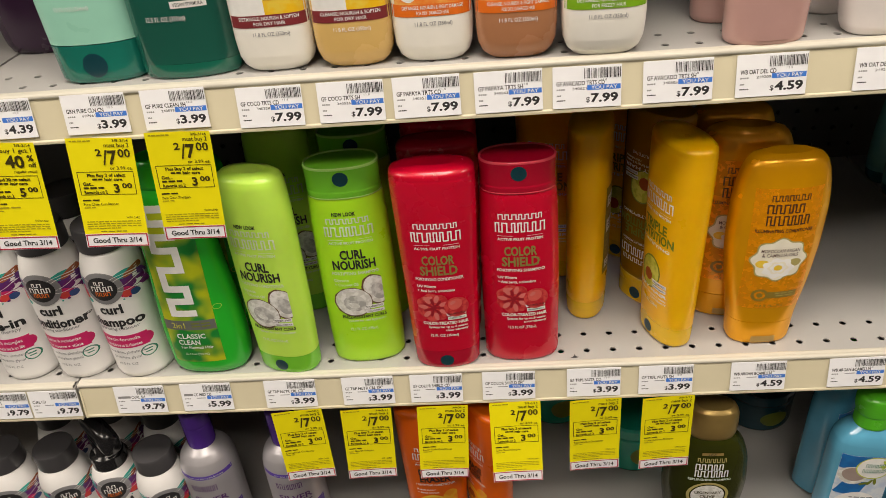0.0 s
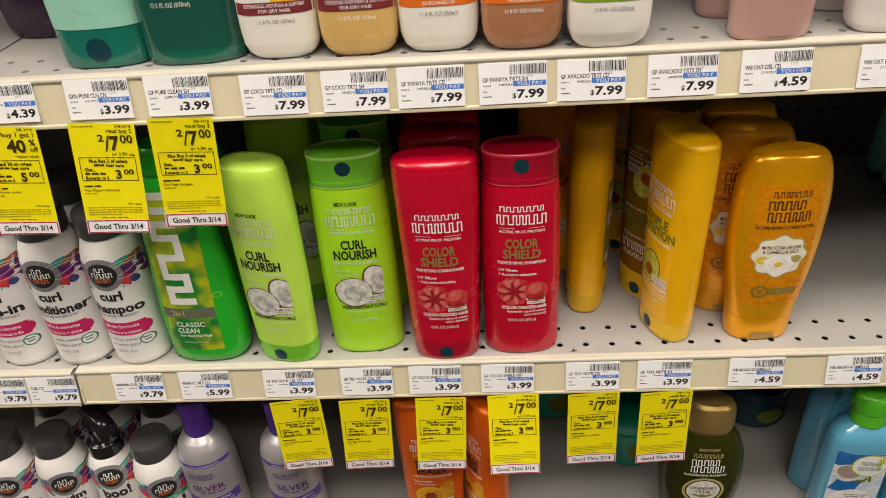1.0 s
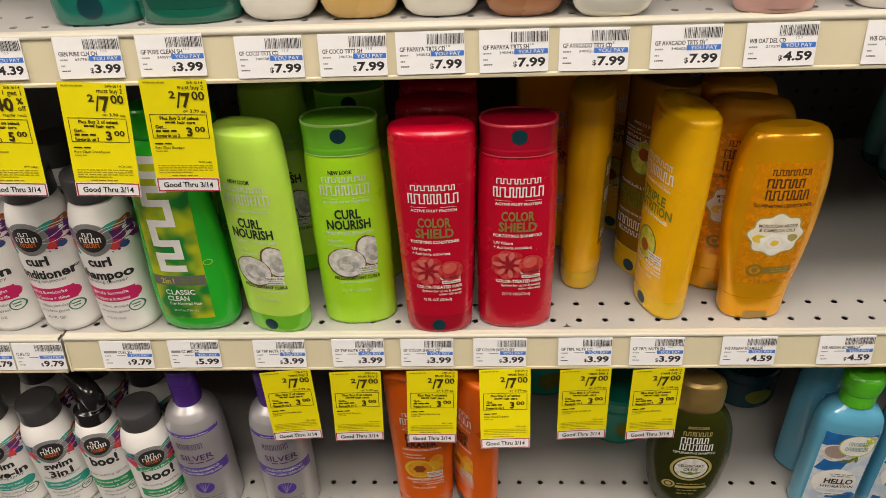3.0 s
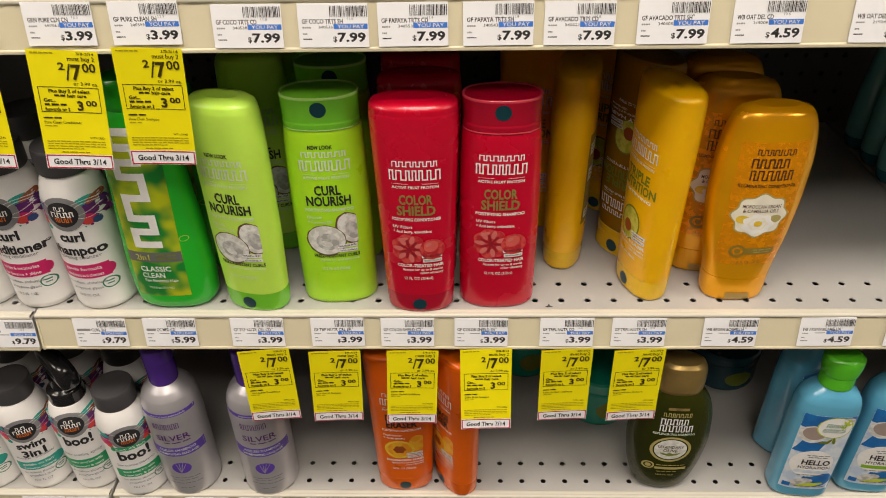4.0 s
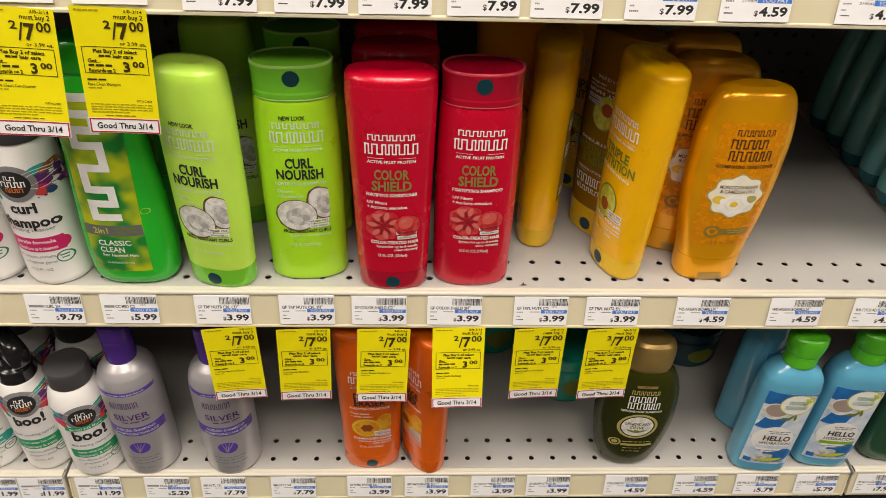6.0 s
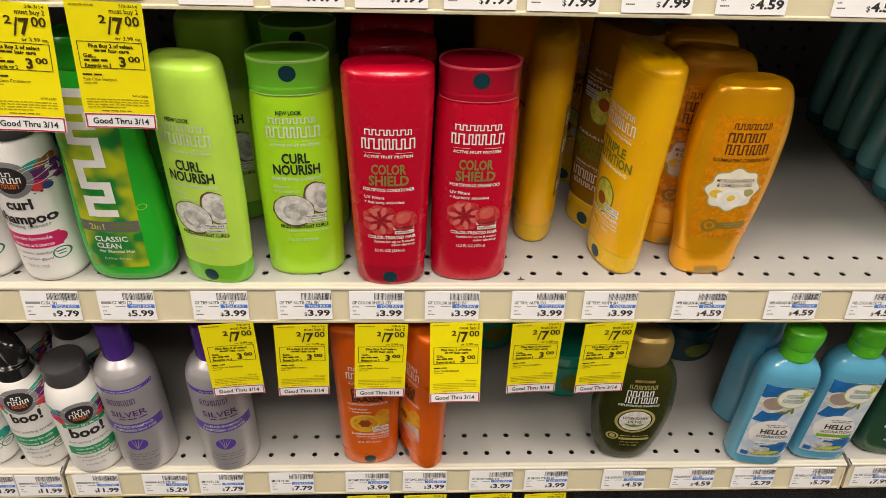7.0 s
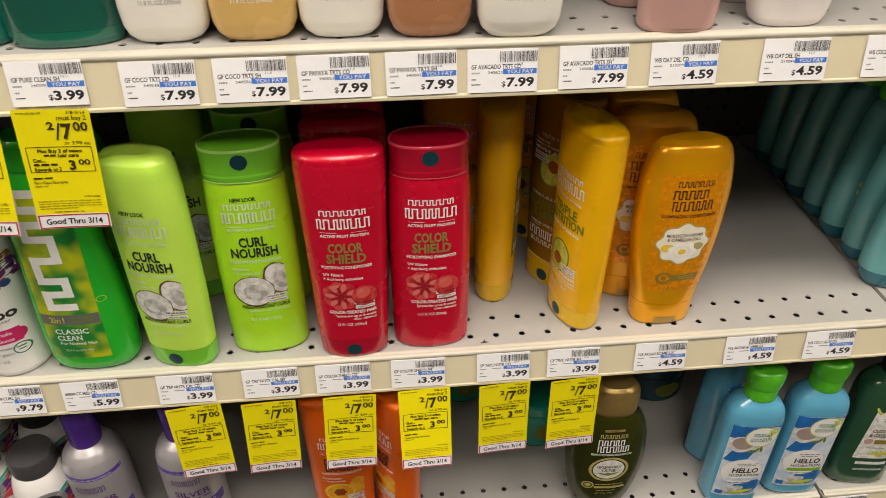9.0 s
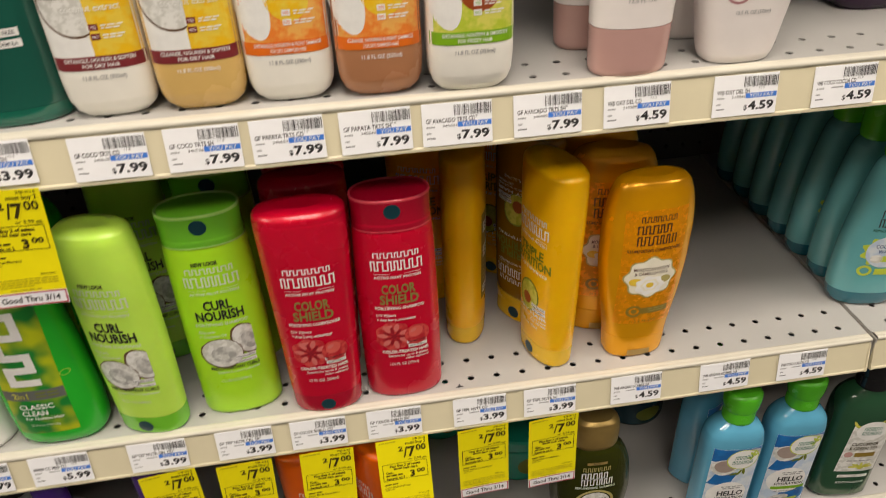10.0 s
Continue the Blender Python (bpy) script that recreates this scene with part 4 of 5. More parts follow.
def spray_bottle(m):
    e = thing("spray_bottle", "round white bottle with a black trigger sprayer", "bottle", m)
    f = scaled(F_ROUND, .93)
    f.loft("body", M_WBOT, e, rings=24)
    p = Print(f)
    kid_print(p, (("boo!", .0135, .030),), "hair scaring spray", M_GREENBAND, ("scare away lice with", "rosemary & mint"), "no sulfates, phthalates")
    p.done(e)
    c = Form((.1300, .0178, .0178, 2), (.1315, .0190, .0190, 2), (.1480, .0186, .0186, 2), (.1500, .0172, .0172, 2), (.1512, .0130, .0130, 2), (.1640, .0112, .0112, 2))
    c.loft("collar", M_BLACKPL, e, rings=10, seg=36)
    # closed shroud: a rounded wedge, tall at the back, running forward to the nozzle
    rows = ((.0170, .1640, .1800, .0080), (.0150, .1600, .1880, .0105), (.0040, .1590, .1945, .0112), (-.0120, .1660, .1975, .0108), (-.0280, .1760, .1985, .0096), (-.0380, .1800, .1975, .0082), (-.0400, .1820, .1955, .0060))
    seg, vs, fs = 20, [], []
    for x, lo, hi, b in rows:
        for j in range(seg):
            t = 2 * math.pi * j / seg
            cc, ss = math.cos(t), math.sin(t)
            vs.append((x, b * math.copysign(abs(cc) ** .7, cc), (lo + hi) / 2 + (hi - lo) / 2 * math.copysign(abs(ss) ** .7, ss)))
    for i in range(len(rows) - 1):
        fs.extend((i * seg + j, i * seg + (j + 1) % seg, (i + 1) * seg + (j + 1) % seg, (i + 1) * seg + j) for j in range(seg))
    fs += [tuple(reversed(range(seg))), tuple(range((len(rows) - 1) * seg, len(rows) * seg))]
    turn = Matrix.Rotation(radians(-52), 4, "Z") @ Matrix.Rotation(radians(4), 4, "Y")
    head = link("sprayer_head", vs, fs, M_BLACKPL, e)
    head.matrix_basis = turn
    noz = part("nozzle", box_bm(-.0465, -.0385, -.0065, .0065, .1815, .1960, .0022, 3), M_BLACKPL, e, smooth=True)
    noz.matrix_basis = turn
    pts = [(-.0180, .1740), (-.0270, .1690), (-.0330, .1600), (-.0345, .1480), (-.0320, .1400)]
    bm = bmesh.new()
    rings = [[bm.verts.new((x + u, v, h)) for u, v in ((-.0022, -.0065), (.0022, -.0065), (.0022, .0065), (-.0022, .0065))] for x, h in pts]
    for a, b in zip(rings, rings[1:]):
        for k in range(4):
            bm.faces.new((a[k], a[(k + 1) % 4], b[(k + 1) % 4], b[k]))
    bm.faces.new(rings[0][::-1])
    bm.faces.new(rings[-1])
    bmesh.ops.bevel(bm, geom=bm.edges[:], offset=.0008, segments=2, profile=.5, affect="EDGES")
    part("trigger", bm, M_BLACKPL, e, smooth=True).matrix_basis = turn
    return e


def silver_shampoo(m):
    e = thing("shampoo_bottle", "silver cylindrical shampoo bottle with a purple flip cap", "bottle", m, "silver shampoo bottles")
    F_SILVER.loft("body", M_SILVER, e, rings=26)
    F_PURPLECAP.loft("cap", M_PURPLE, e, rings=14, seg=40, label="purple flip cap")
    p = Print(F_SILVER)
    p.rect(-.0280, .0280, .1330, .1380, M_PURPLEINK, "band", .0004, 16, 1)
    p.text("now your same great formula", .002, .1355, .0022, M_SOFTWHITE, w=.036)
    p.mark(-.003, .1190, .028, .0085, 7, M_DKPURPLE, heavy=.30, seed=7)
    p.text("SILVER", .001, .1010, .0085, M_DKPURPLE, w=.036, bold=.01)
    p.lines(-.010, .018, .0930, .0015, M_DKPURPLE, 3)
    p.rect(-.0285, .0285, .0705, .0845, M_PURPLEINK, "band", .0004, 16, 2)
    p.text("AGELESS SHAMPOO", .001, .0805, .0036, M_SOFTWHITE, w=.040, bold=.015)
    p.text("SHAMPOOING SANS-AGE", .001, .0745, .0036, M_SOFTWHITE, w=.044, bold=.015)
    p.disc(.000, .0500, .0108, .0092, M_PURPLEINK, "picture", .0005)
    for i in range(4):
        p.disc(.003 - .0022 * i, .0505, .0004, .0085, M_SILVER, "picture", .0008, turn=-28 + 14 * i, seg=12)
    p.lines(-.017, .017, .0330, .0013, M_GREYINK, 5, seed=1)
    p.lines(-.014, .014, .0290, .0013, M_GREYINK, 4, seed=2)
    p.lines(-.018, .018, .0235, .0013, M_GREYINK, 5, seed=3)
    p.lines(-.008, .008, .0150, .0011, M_GREYINK, 2, seed=4)
    p.done(e)
    return e


def blue_shampoo(m, accent):
    e = thing("shampoo_bottle", "sky blue oblong bottle with a bright green flip cap", "bottle", m, "sky blue bottles")
    F_BLUE.loft("body", M_BLUEB, e, rings=28)
    F_BLUECAP.loft("cap", M_LEAFCAP, e, rings=14, seg=44, label="bright green flip cap")
    p = Print(F_BLUE)
    p.rect(-.0265, .0265, .018, .138, M_ICE, "label_panel", .0003, 12, 14)
    p.rect(-.0265, .0265, .118, .138, M_SKYLABEL, "picture", .0010, 12, 3)
    p.rect(-.0265, -.002, .080, .100, M_SKYLABEL, "picture", .0010, 8, 3, shear=.35)
    p.disc(-.012, .1090, .0145, .0130, M_COCOWHITE, "picture", .0013)
    p.disc(-.011, .1110, .0118, .0100, M_COCOBEIGE, "picture", .0016)
    for i in range(3):
        p.disc(-.001 + .006 * i, .0975 + .0012 * i, .0050, .0016, M_AVORIND, "leaf", .0019, turn=20 + 40 * i, seg=14, lobes=1, depth=.3)
    p.disc(.016, .127, .0120, .0100, M_COCOSHADE, "picture", .0013, x_max=.0265)
    p.disc(.007, .1215, .0185, .0160, M_LEMON, "badge", .0017, inner=.93)
    p.disc(.007, .1215, .0175, .0150, M_WHITE, "badge", .0017)
    p.mark(.007, .1250, .019, .0054, 6, M_TEALSEAL, heavy=.30, seed=4, lift=.0023)
    p.mark(.007, .1172, .023, .0054, 8, M_TEALSEAL, heavy=.30, seed=5, lift=.0023)
    for i in range(6):
        p.disc(.017 + .0025 * math.cos(i * 1.1), .1270 + .0045 * math.sin(i * 1.3), .0040, .0014, M_LEMON, "picture", .0021, turn=60 * i, seg=12)
    p.disc(-.002, .0620, .0225, .0220, M_WHITE, "label_panel", .0013, seg=40)
    p.lines(-.010, .014, .0760, .0014, M_GREYINK, 4, lift=.0019, seed=2)
    p.lines(-.008, .012, .0730, .0014, M_GREYINK, 3, lift=.0019, seed=3)
    p.text("HELLO", .002, .0645, .0078, M_INK, w=.030, bold=.03, lift=.0019)
    p.text("HYDRATION", .002, .0560, .0044, M_INK, w=.034, bold=.01, lift=.0019)
    p.rect(-.018, .022, .0465, .0515, accent, "band", .0017, 8, 1)
    p.lines(-.013, .016, .0430, .0012, M_GREYINK, 4, lift=.0019, seed=6)
    p.disc(.010, .0360, .0165, .0130, M_SKYLABEL, "picture", .0010, x_max=.0265)
    p.disc(-.006, .0300, .0130, .0060, M_COCOSHADE, "picture", .0013, turn=15)
    p.disc(.004, .0260, .0150, .0030, M_LEMON, "picture", .0016, turn=12)
    p.rect(-.024, -.016, .021, .0275, M_SKYLABEL, "claim_panel", .0014, 2, 2)
    p.lines(-.012, .022, .0230, .0014, M_GREYINK, 5, lift=.0019, seed=8)
    p.done(e)
    return e


def forest_shampoo(m):
    e = thing("shampoo_bottle", "dark green oblong bottle with a pale plant label", "bottle", m, "dark green bottles")
    f = scaled(F_BLUE, 1.04, 1.05)
    f.loft("body", M_FOREST, e, rings=26)
    scaled(F_BLUECAP, 1.04).loft("cap", M_BLACKPL, e, rings=12, seg=40)
    p = Print(f)
    p.rect(-.020, .028, .050, .128, M_COCOWHITE, "label_panel", .0004, 10, 10, shear=.05)
    p.disc(.006, .120, .0180, .0150, M_WHITE, "badge", .0008)
    p.mark(.006, .1235, .020, .0055, 6, M_TEALSEAL, heavy=.30, lift=.0012)
    p.mark(.006, .1160, .022, .0055, 8, M_TEALSEAL, heavy=.30, lift=.0012)
    p.text("CUCUMBER", .004, .098, .0052, M_OLIVEINK, w=.031, bold=.02)
    p.text("& GREEN TEA", .004, .0905, .0052, M_OLIVEINK, w=.034, bold=.02)
    p.rect(-.004, .020, .0760, .0830, M_KHAKI, "band", .0009)
    p.disc(-.011, .080, .0050, .0045, M_PINKCAP, "seal", .0009)
    p.lines(-.010, .018, .0690, .0016, M_GREYINK, 4)
    for i in range(7):
        p.disc(-.015 + .005 * i, .1305 - .004 * (i % 3), .0060, .0016, M_AVO, "picture", .0007, turn=25 * i - 60, seg=14)
        p.disc(.018 - .003 * i, .058 + .002 * (i % 2), .0058, .0018, M_AVO, "picture", .0008, turn=30 * i, seg=14)
    p.rect(-.014, .022, .0390, .0440, M_COCOWHITE, "band", .0006)
    p.text("REVITALISANT", .004, .0300, .0034, M_COCOWHITE, w=.034, bold=.02)
    p.done(e)
    return e


def green_twoinone(m):
    e = thing("shampoo_bottle", "large grass green shampoo bottle with a green and yellow label", "bottle", m)
    F_PERT.loft("body", M_PERT, e, rings=28)
    F_PERTCAP.loft("cap", M_PERT, e, rings=8)
    p = Print(F_PERT)
    p.rect(-.0300, .0205, .0180, .190, M_PERTLABEL, "label_panel", .0004, 12, 22, shear=.02)
    p.mark(-.0060, .1330, .118, .0260, 4, M_WHITE, turn=90, heavy=.46, seed=11, lift=.0010)
    p.rect(-.0295, .0210, .0580, .0690, M_GREYBAND, "band", .0007, 12, 1)
    p.text("2in1", -.0150, .0635, .0062, M_AVO, w=.013, bold=.01, lift=.0012)
    p.lines(-.002, .016, .0655, .0014, M_AVORIND, 2, lift=.0011)
    p.lines(-.002, .016, .0620, .0014, M_AVORIND, 2, lift=.0011)
    p.text("CLASSIC", -.0200, .0505, .0055, M_WHITE, w=.0285, bold=.02, align="l", lift=.0011)
    p.text("CLEAN", -.0200, .0430, .0055, M_WHITE, w=.0215, bold=.02, align="l", lift=.0011)
    p.text("For Normal Hair", -.0190, .0368, .0034, M_WHITE, w=.032, bold=.015, align="l", lift=.0011)
    p.text("25.4 fl oz (750 mL)", -.0170, .0285, .0026, M_SOFTWHITE, w=.024, align="l", lift=.0011)
    p.disc(.026, .0815, .0040, .0030, M_LEMON, "picture", .0006, inner=.85)
    p.done(e)
    return e


def treat_bottle(m, body, field, rind, band, b1, b2, label, kind, extract):
    e = thing("hair_treat_bottle", label, "bottle", m, "rounded treat bottles")
    F_TREAT.loft("body", body, e, rings=26)
    F_TREATCAP.loft("cap", M_WBOT, e, rings=8, seg=36)
    p = Print(F_TREAT)
    p.rect(-.0290, .0290, .0448, .142, M_WHITE, "label_panel", .0003, 14, 10)
    p.rect(-.001 if rind else -.027, .0290, .0448, .128, field, "picture", .0005, 10, 8)
    if rind:
        p.disc(-.008, .0800, .0205, .0225, M_COCOBROWN, "picture", .0007, inner=.94, x_max=.000)
        p.disc(-.008, .0800, .0192, .0212, M_COCOWHITE, "picture", .0006, x_max=.000)
    else:
        p.disc(-.021, .072, .0120, .0260, M_WHITE, "picture", .0007, turn=14)
        p.disc(.004, .074, .0145, .0160, M_PIT if field is M_AVOPRINT else M_SUN, "picture", .0007, turn=20)
    p.text(extract, .004, .0765, .0044, M_WHITE, w=.036, bold=.004, lift=.0011)
    p.rect(-.0270, .0270, .0830, .0842, M_GREYINK, "rule", .0010, 10, 1)
    p.text(kind, .000, .0905, .0078, M_INK, w=.046, bold=.0, lift=.0012)
    for i, w in enumerate(("YES", "NO")):
        z = .0640 - .0062 * i
        p.rect(.0000, .0056, z - .0020, z + .0020, M_WHITE if not rind else M_MAROON, "claim_panel", .0010, 2, 1)
        p.text(w, .0028, z, .0020, band if not rind else M_WHITE, w=.0040, lift=.0014)
        p.lines(.0075, .0210, z + .0009, .0009, M_WHITE, 3, lift=.0011, seed=i)
        p.lines(.0075, .0190, z - .0009, .0009, M_WHITE, 3, lift=.0011, seed=i + 4)
    p.rect(-.0296, .0296, .0362, .0452, band, "band", .0008, 16, 2)
    p.text(b1, .001, .0428, .0026, M_WHITE, w=.045, bold=.015, lift=.0013)
    p.text(b2, .001, .0388, .0026, M_WHITE, w=.024, bold=.015, lift=.0013)
    p.text("11.8 FL OZ (350ml)", .001, .0308, .0029, M_GREYINK if body is M_CREAM else M_WHITE, w=.028)
    p.done(e)
    return e


def mint_tube(m):
    e = thing("conditioner_bottle", "pale mint conditioner tube on a clear teal cap", "bottle", m)
    f = scaled(F_TUBE, 1.0, 1.12)
    f.loft("cap", M_TEALCAP, e, 0, .031)
    f.loft("body", M_MINT, e, .0316, .2130, rings=26)
    p = Print(f)
    p.disc(0, .0150, .0095, .0095, M_DOT, "cap_dot", .0006)
    for i, s in enumerate(("SILICONE FREE", "PARABEN FREE", "VEGAN FORMULA")):
        z = .0840 - i * .0072
        p.rect(-.002, .0230, z - .0026, z + .0026, M_WHITE if i else M_TEALSEAL, "claim_panel", .0007, 4, 1)
        p.text(s, .0105, z, .0026, M_INK if i else M_WHITE, w=.022, lift=.0011)
    p.disc(-.012, .092, .015, .013, M_AQUA, "picture", .0005)
    p.text("12 FL OZ (354ml)", -.004, .0590, .0030, M_WHITE, w=.026)
    p.done(e)
    return e


def teal_shampoo(m):
    e = thing("shampoo_bottle", "clear deep teal shampoo bottle with white claims", "bottle", m)
    f = scaled(F_SHAMP, 1.0, 1.12)
    f.loft("foot", M_TEALEDGE, e, 0, .012, rings=6)
    f.loft("body", M_TEALB, e, .0122, .1835, rings=24)
    scaled(F_SHAMPCAP, 1.0, 1.12).loft("cap", M_TEALCAP, e, rings=10)
    p = Print(f)
    for i, s in enumerate(("PARABEN FREE", "VEGAN FORMULA")):
        z = .0640 - i * .0072
        p.rect(-.001, .0255, z - .0026, z + .0026, M_WHITE, "claim_panel", .0007, 4, 1)
        p.text(s, .0122, z, .0026, M_INK, w=.022, lift=.0011)
    p.text("12.5 FL OZ (370ml)", -.0070, .0470, .0034, M_WHITE, w=.030)
    p.disc(-.010, .082, .018, .015, M_MINT, "picture", .0005, lobes=5, depth=.1)
    p.done(e)
    return e


def oat_tube(m):
    e = thing("conditioner_bottle", "soft white conditioner tube on a rose pink cap", "bottle", m, "white and rose bottles")
    f = scaled(F_TUBE, .95, .98)
    f.loft("cap", M_PINKCAP, e, 0, .036)
    f.loft("body", M_OATWHITE, e, .0365, .2018, rings=24)
    p = Print(f)
    p.rect(-.009, .012, .0045, .0105, M_PINKCAP, "flip_tab", .0014, 6, 2)
    p.text("12.5 FL OZ", 0, .0560, .0026, M_GREYINK, w=.020)
    p.disc(-.013, .073, .006, .006, M_ROSE, "seal", .0006, inner=.6)
    p.done(e)
    return e


def oat_shampoo(m):
    e = thing("shampoo_bottle", "soft white shampoo bottle with a rose seal", "bottle", m, "white and rose bottles")
    F_OAT.loft("body", M_OATWHITE, e, rings=26)
    scaled(F_COCOCAP, .965).loft("cap", M_PINKCAP, e, rings=8)
    p = Print(F_OAT)
    p.disc(-.014, .0560, .0098, .0098, M_ROSE, "seal", .0006, inner=.82)
    p.disc(-.014, .0560, .0060, .0060, M_ROSE, "seal", .0006, inner=.55)
    p.rect(-.004, .027, .0575, .0660, M_ROSE, "banner", .0006, shear=.02)
    p.lines(.000, .025, .0615, .0020, M_WHITE, 3, lift=.0010)
    p.text("12.5 FL OZ (370ml)", -.001, .0400, .0028, M_GREYINK, w=.026)
    p.done(e)
    return e


def hair_jar(m, mat, label, r=0.043, h=.075):
    e = thing("hair_mask_jar", label, "jar", m)
    f = Form((0, r * .86, r * .86, 2), (.002, r * .95, r * .95, 2), (.008, r, r, 2), (h * .72, r, r, 2), (h * .76, r * .95, r * .95, 2))
    f.loft("body", mat, e, rings=12)
    g = Form((h * .765, r * .98, r * .98, 2), (h * .78, r * 1.02, r * 1.02, 2), (h * .96, r * 1.02, r * 1.02, 2), (h, r * .97, r * .97, 2))
    g.loft("lid", mat, e, rings=6)
    p = Print(f)
    p.disc(.2 * r, h * .40, r * .40, h * .20, M_AVORIND, "picture", .0006)
    p.done(e)
    return e


# ---- tags ----
def barcode_mesh():
    rnd = random.Random(5)
    vs, fs = [], []
    x = 0.0
    while x < 0.0265:
        w = rnd.choice((.00028, .00028, .00056, .0008))
        o = len(vs)
        vs += [(x, -.00075, 0), (x + w, -.00075, 0), (x + w, -.00075, .0085), (x, -.00075, .0085)]
        fs.append((o, o + 1, o + 2, o + 3))
        x += w + rnd.choice((.00035, .00035, .0006, .0009))
    me = bpy.data.meshes.new("barcode")
    me.from_pydata(vs, [], fs)
    me.materials.append(M_INK)
    return me


TAG_W, TAG_H = 0.0512, 0.0352
BARCODE = barcode_mesh()


def price_tag(x, z, words, price, code="", size="", tilt=0.0, hide=0):
    """A white shelf tag; x and z give its upper left corner. hide: letters of a brand at the start, drawn as a bar."""
    e = thing("price_tag", "white shelf price tag with barcode and blue stripe, " + price, "price tag",
              pose(x, .0002, z - .001, -10.3, tilt, 0) @ Matrix.Diagonal((1.0, 1.0, .885, 1.0)), "shelf price tags")
    part("card", box_bm(0, TAG_W, -.0003, .0003, -TAG_H, 0, .0001, 1), M_PAPER, e)
    b = new("barcode", BARCODE)
    b.parent = e
    b.location = (.0235, 0, -.0105)
    p = Print(Flat(0))
    w = min(.036, .0020 * (len(words) + hide))
    hw = w * hide / max(1, len(words) + hide)
    if hide:
        p.rect(.0028, .0028 + hw - .0008, -.0157, -.0127, M_GREYINK, "name_bar", .0008, 1, 1)
    p.text(words, .0028 + hw, -.0142, .0036, M_INK, w=w - hw, bold=.022, align="l", lift=.0008)
    if size:
        p.text(size, .0360, -.0123, .0018, M_GREYINK, w=.0045, align="l", lift=.0008)
    p.lines(.0030, .0090, -.0192, .0013, M_GREYINK, 4, lift=.0008)
    if code:
        p.text(code, .0148, -.0188, .0022, M_INK, w=.0105, align="l", lift=.0008, bold=.01)
    else:
        p.lines(.0150, .0245, -.0188, .0010, M_GREYINK, 1, lift=.0008)
    p.lines(.0030, .0062, -.0243, .0013, M_GREYINK, 3, lift=.0008)
    p.lines(.0030, .0095, -.0285, .0010, M_INK, 5, lift=.0008)
    p.rect(.0258, .0506, -.0205, -.0162, M_BLUE, "blue_stripe", .0010, 1, 1)
    p.text("YOU PAY", .0384, -.01835, .0031, M_WHITE, w=.0195, bold=.01, lift=.0014)
    p.text(price[1:], .0490, -.0270, .0070, M_INK, w=.0205 if len(price) == 5 else .0240, bold=.036, align="r", lift=.0008)
    p.text("$", .0490 - (.0211 if len(price) == 5 else .0246), -.0284, .0042, M_INK, bold=.02, align="r", lift=.0008)
    p.done(e)
    return e


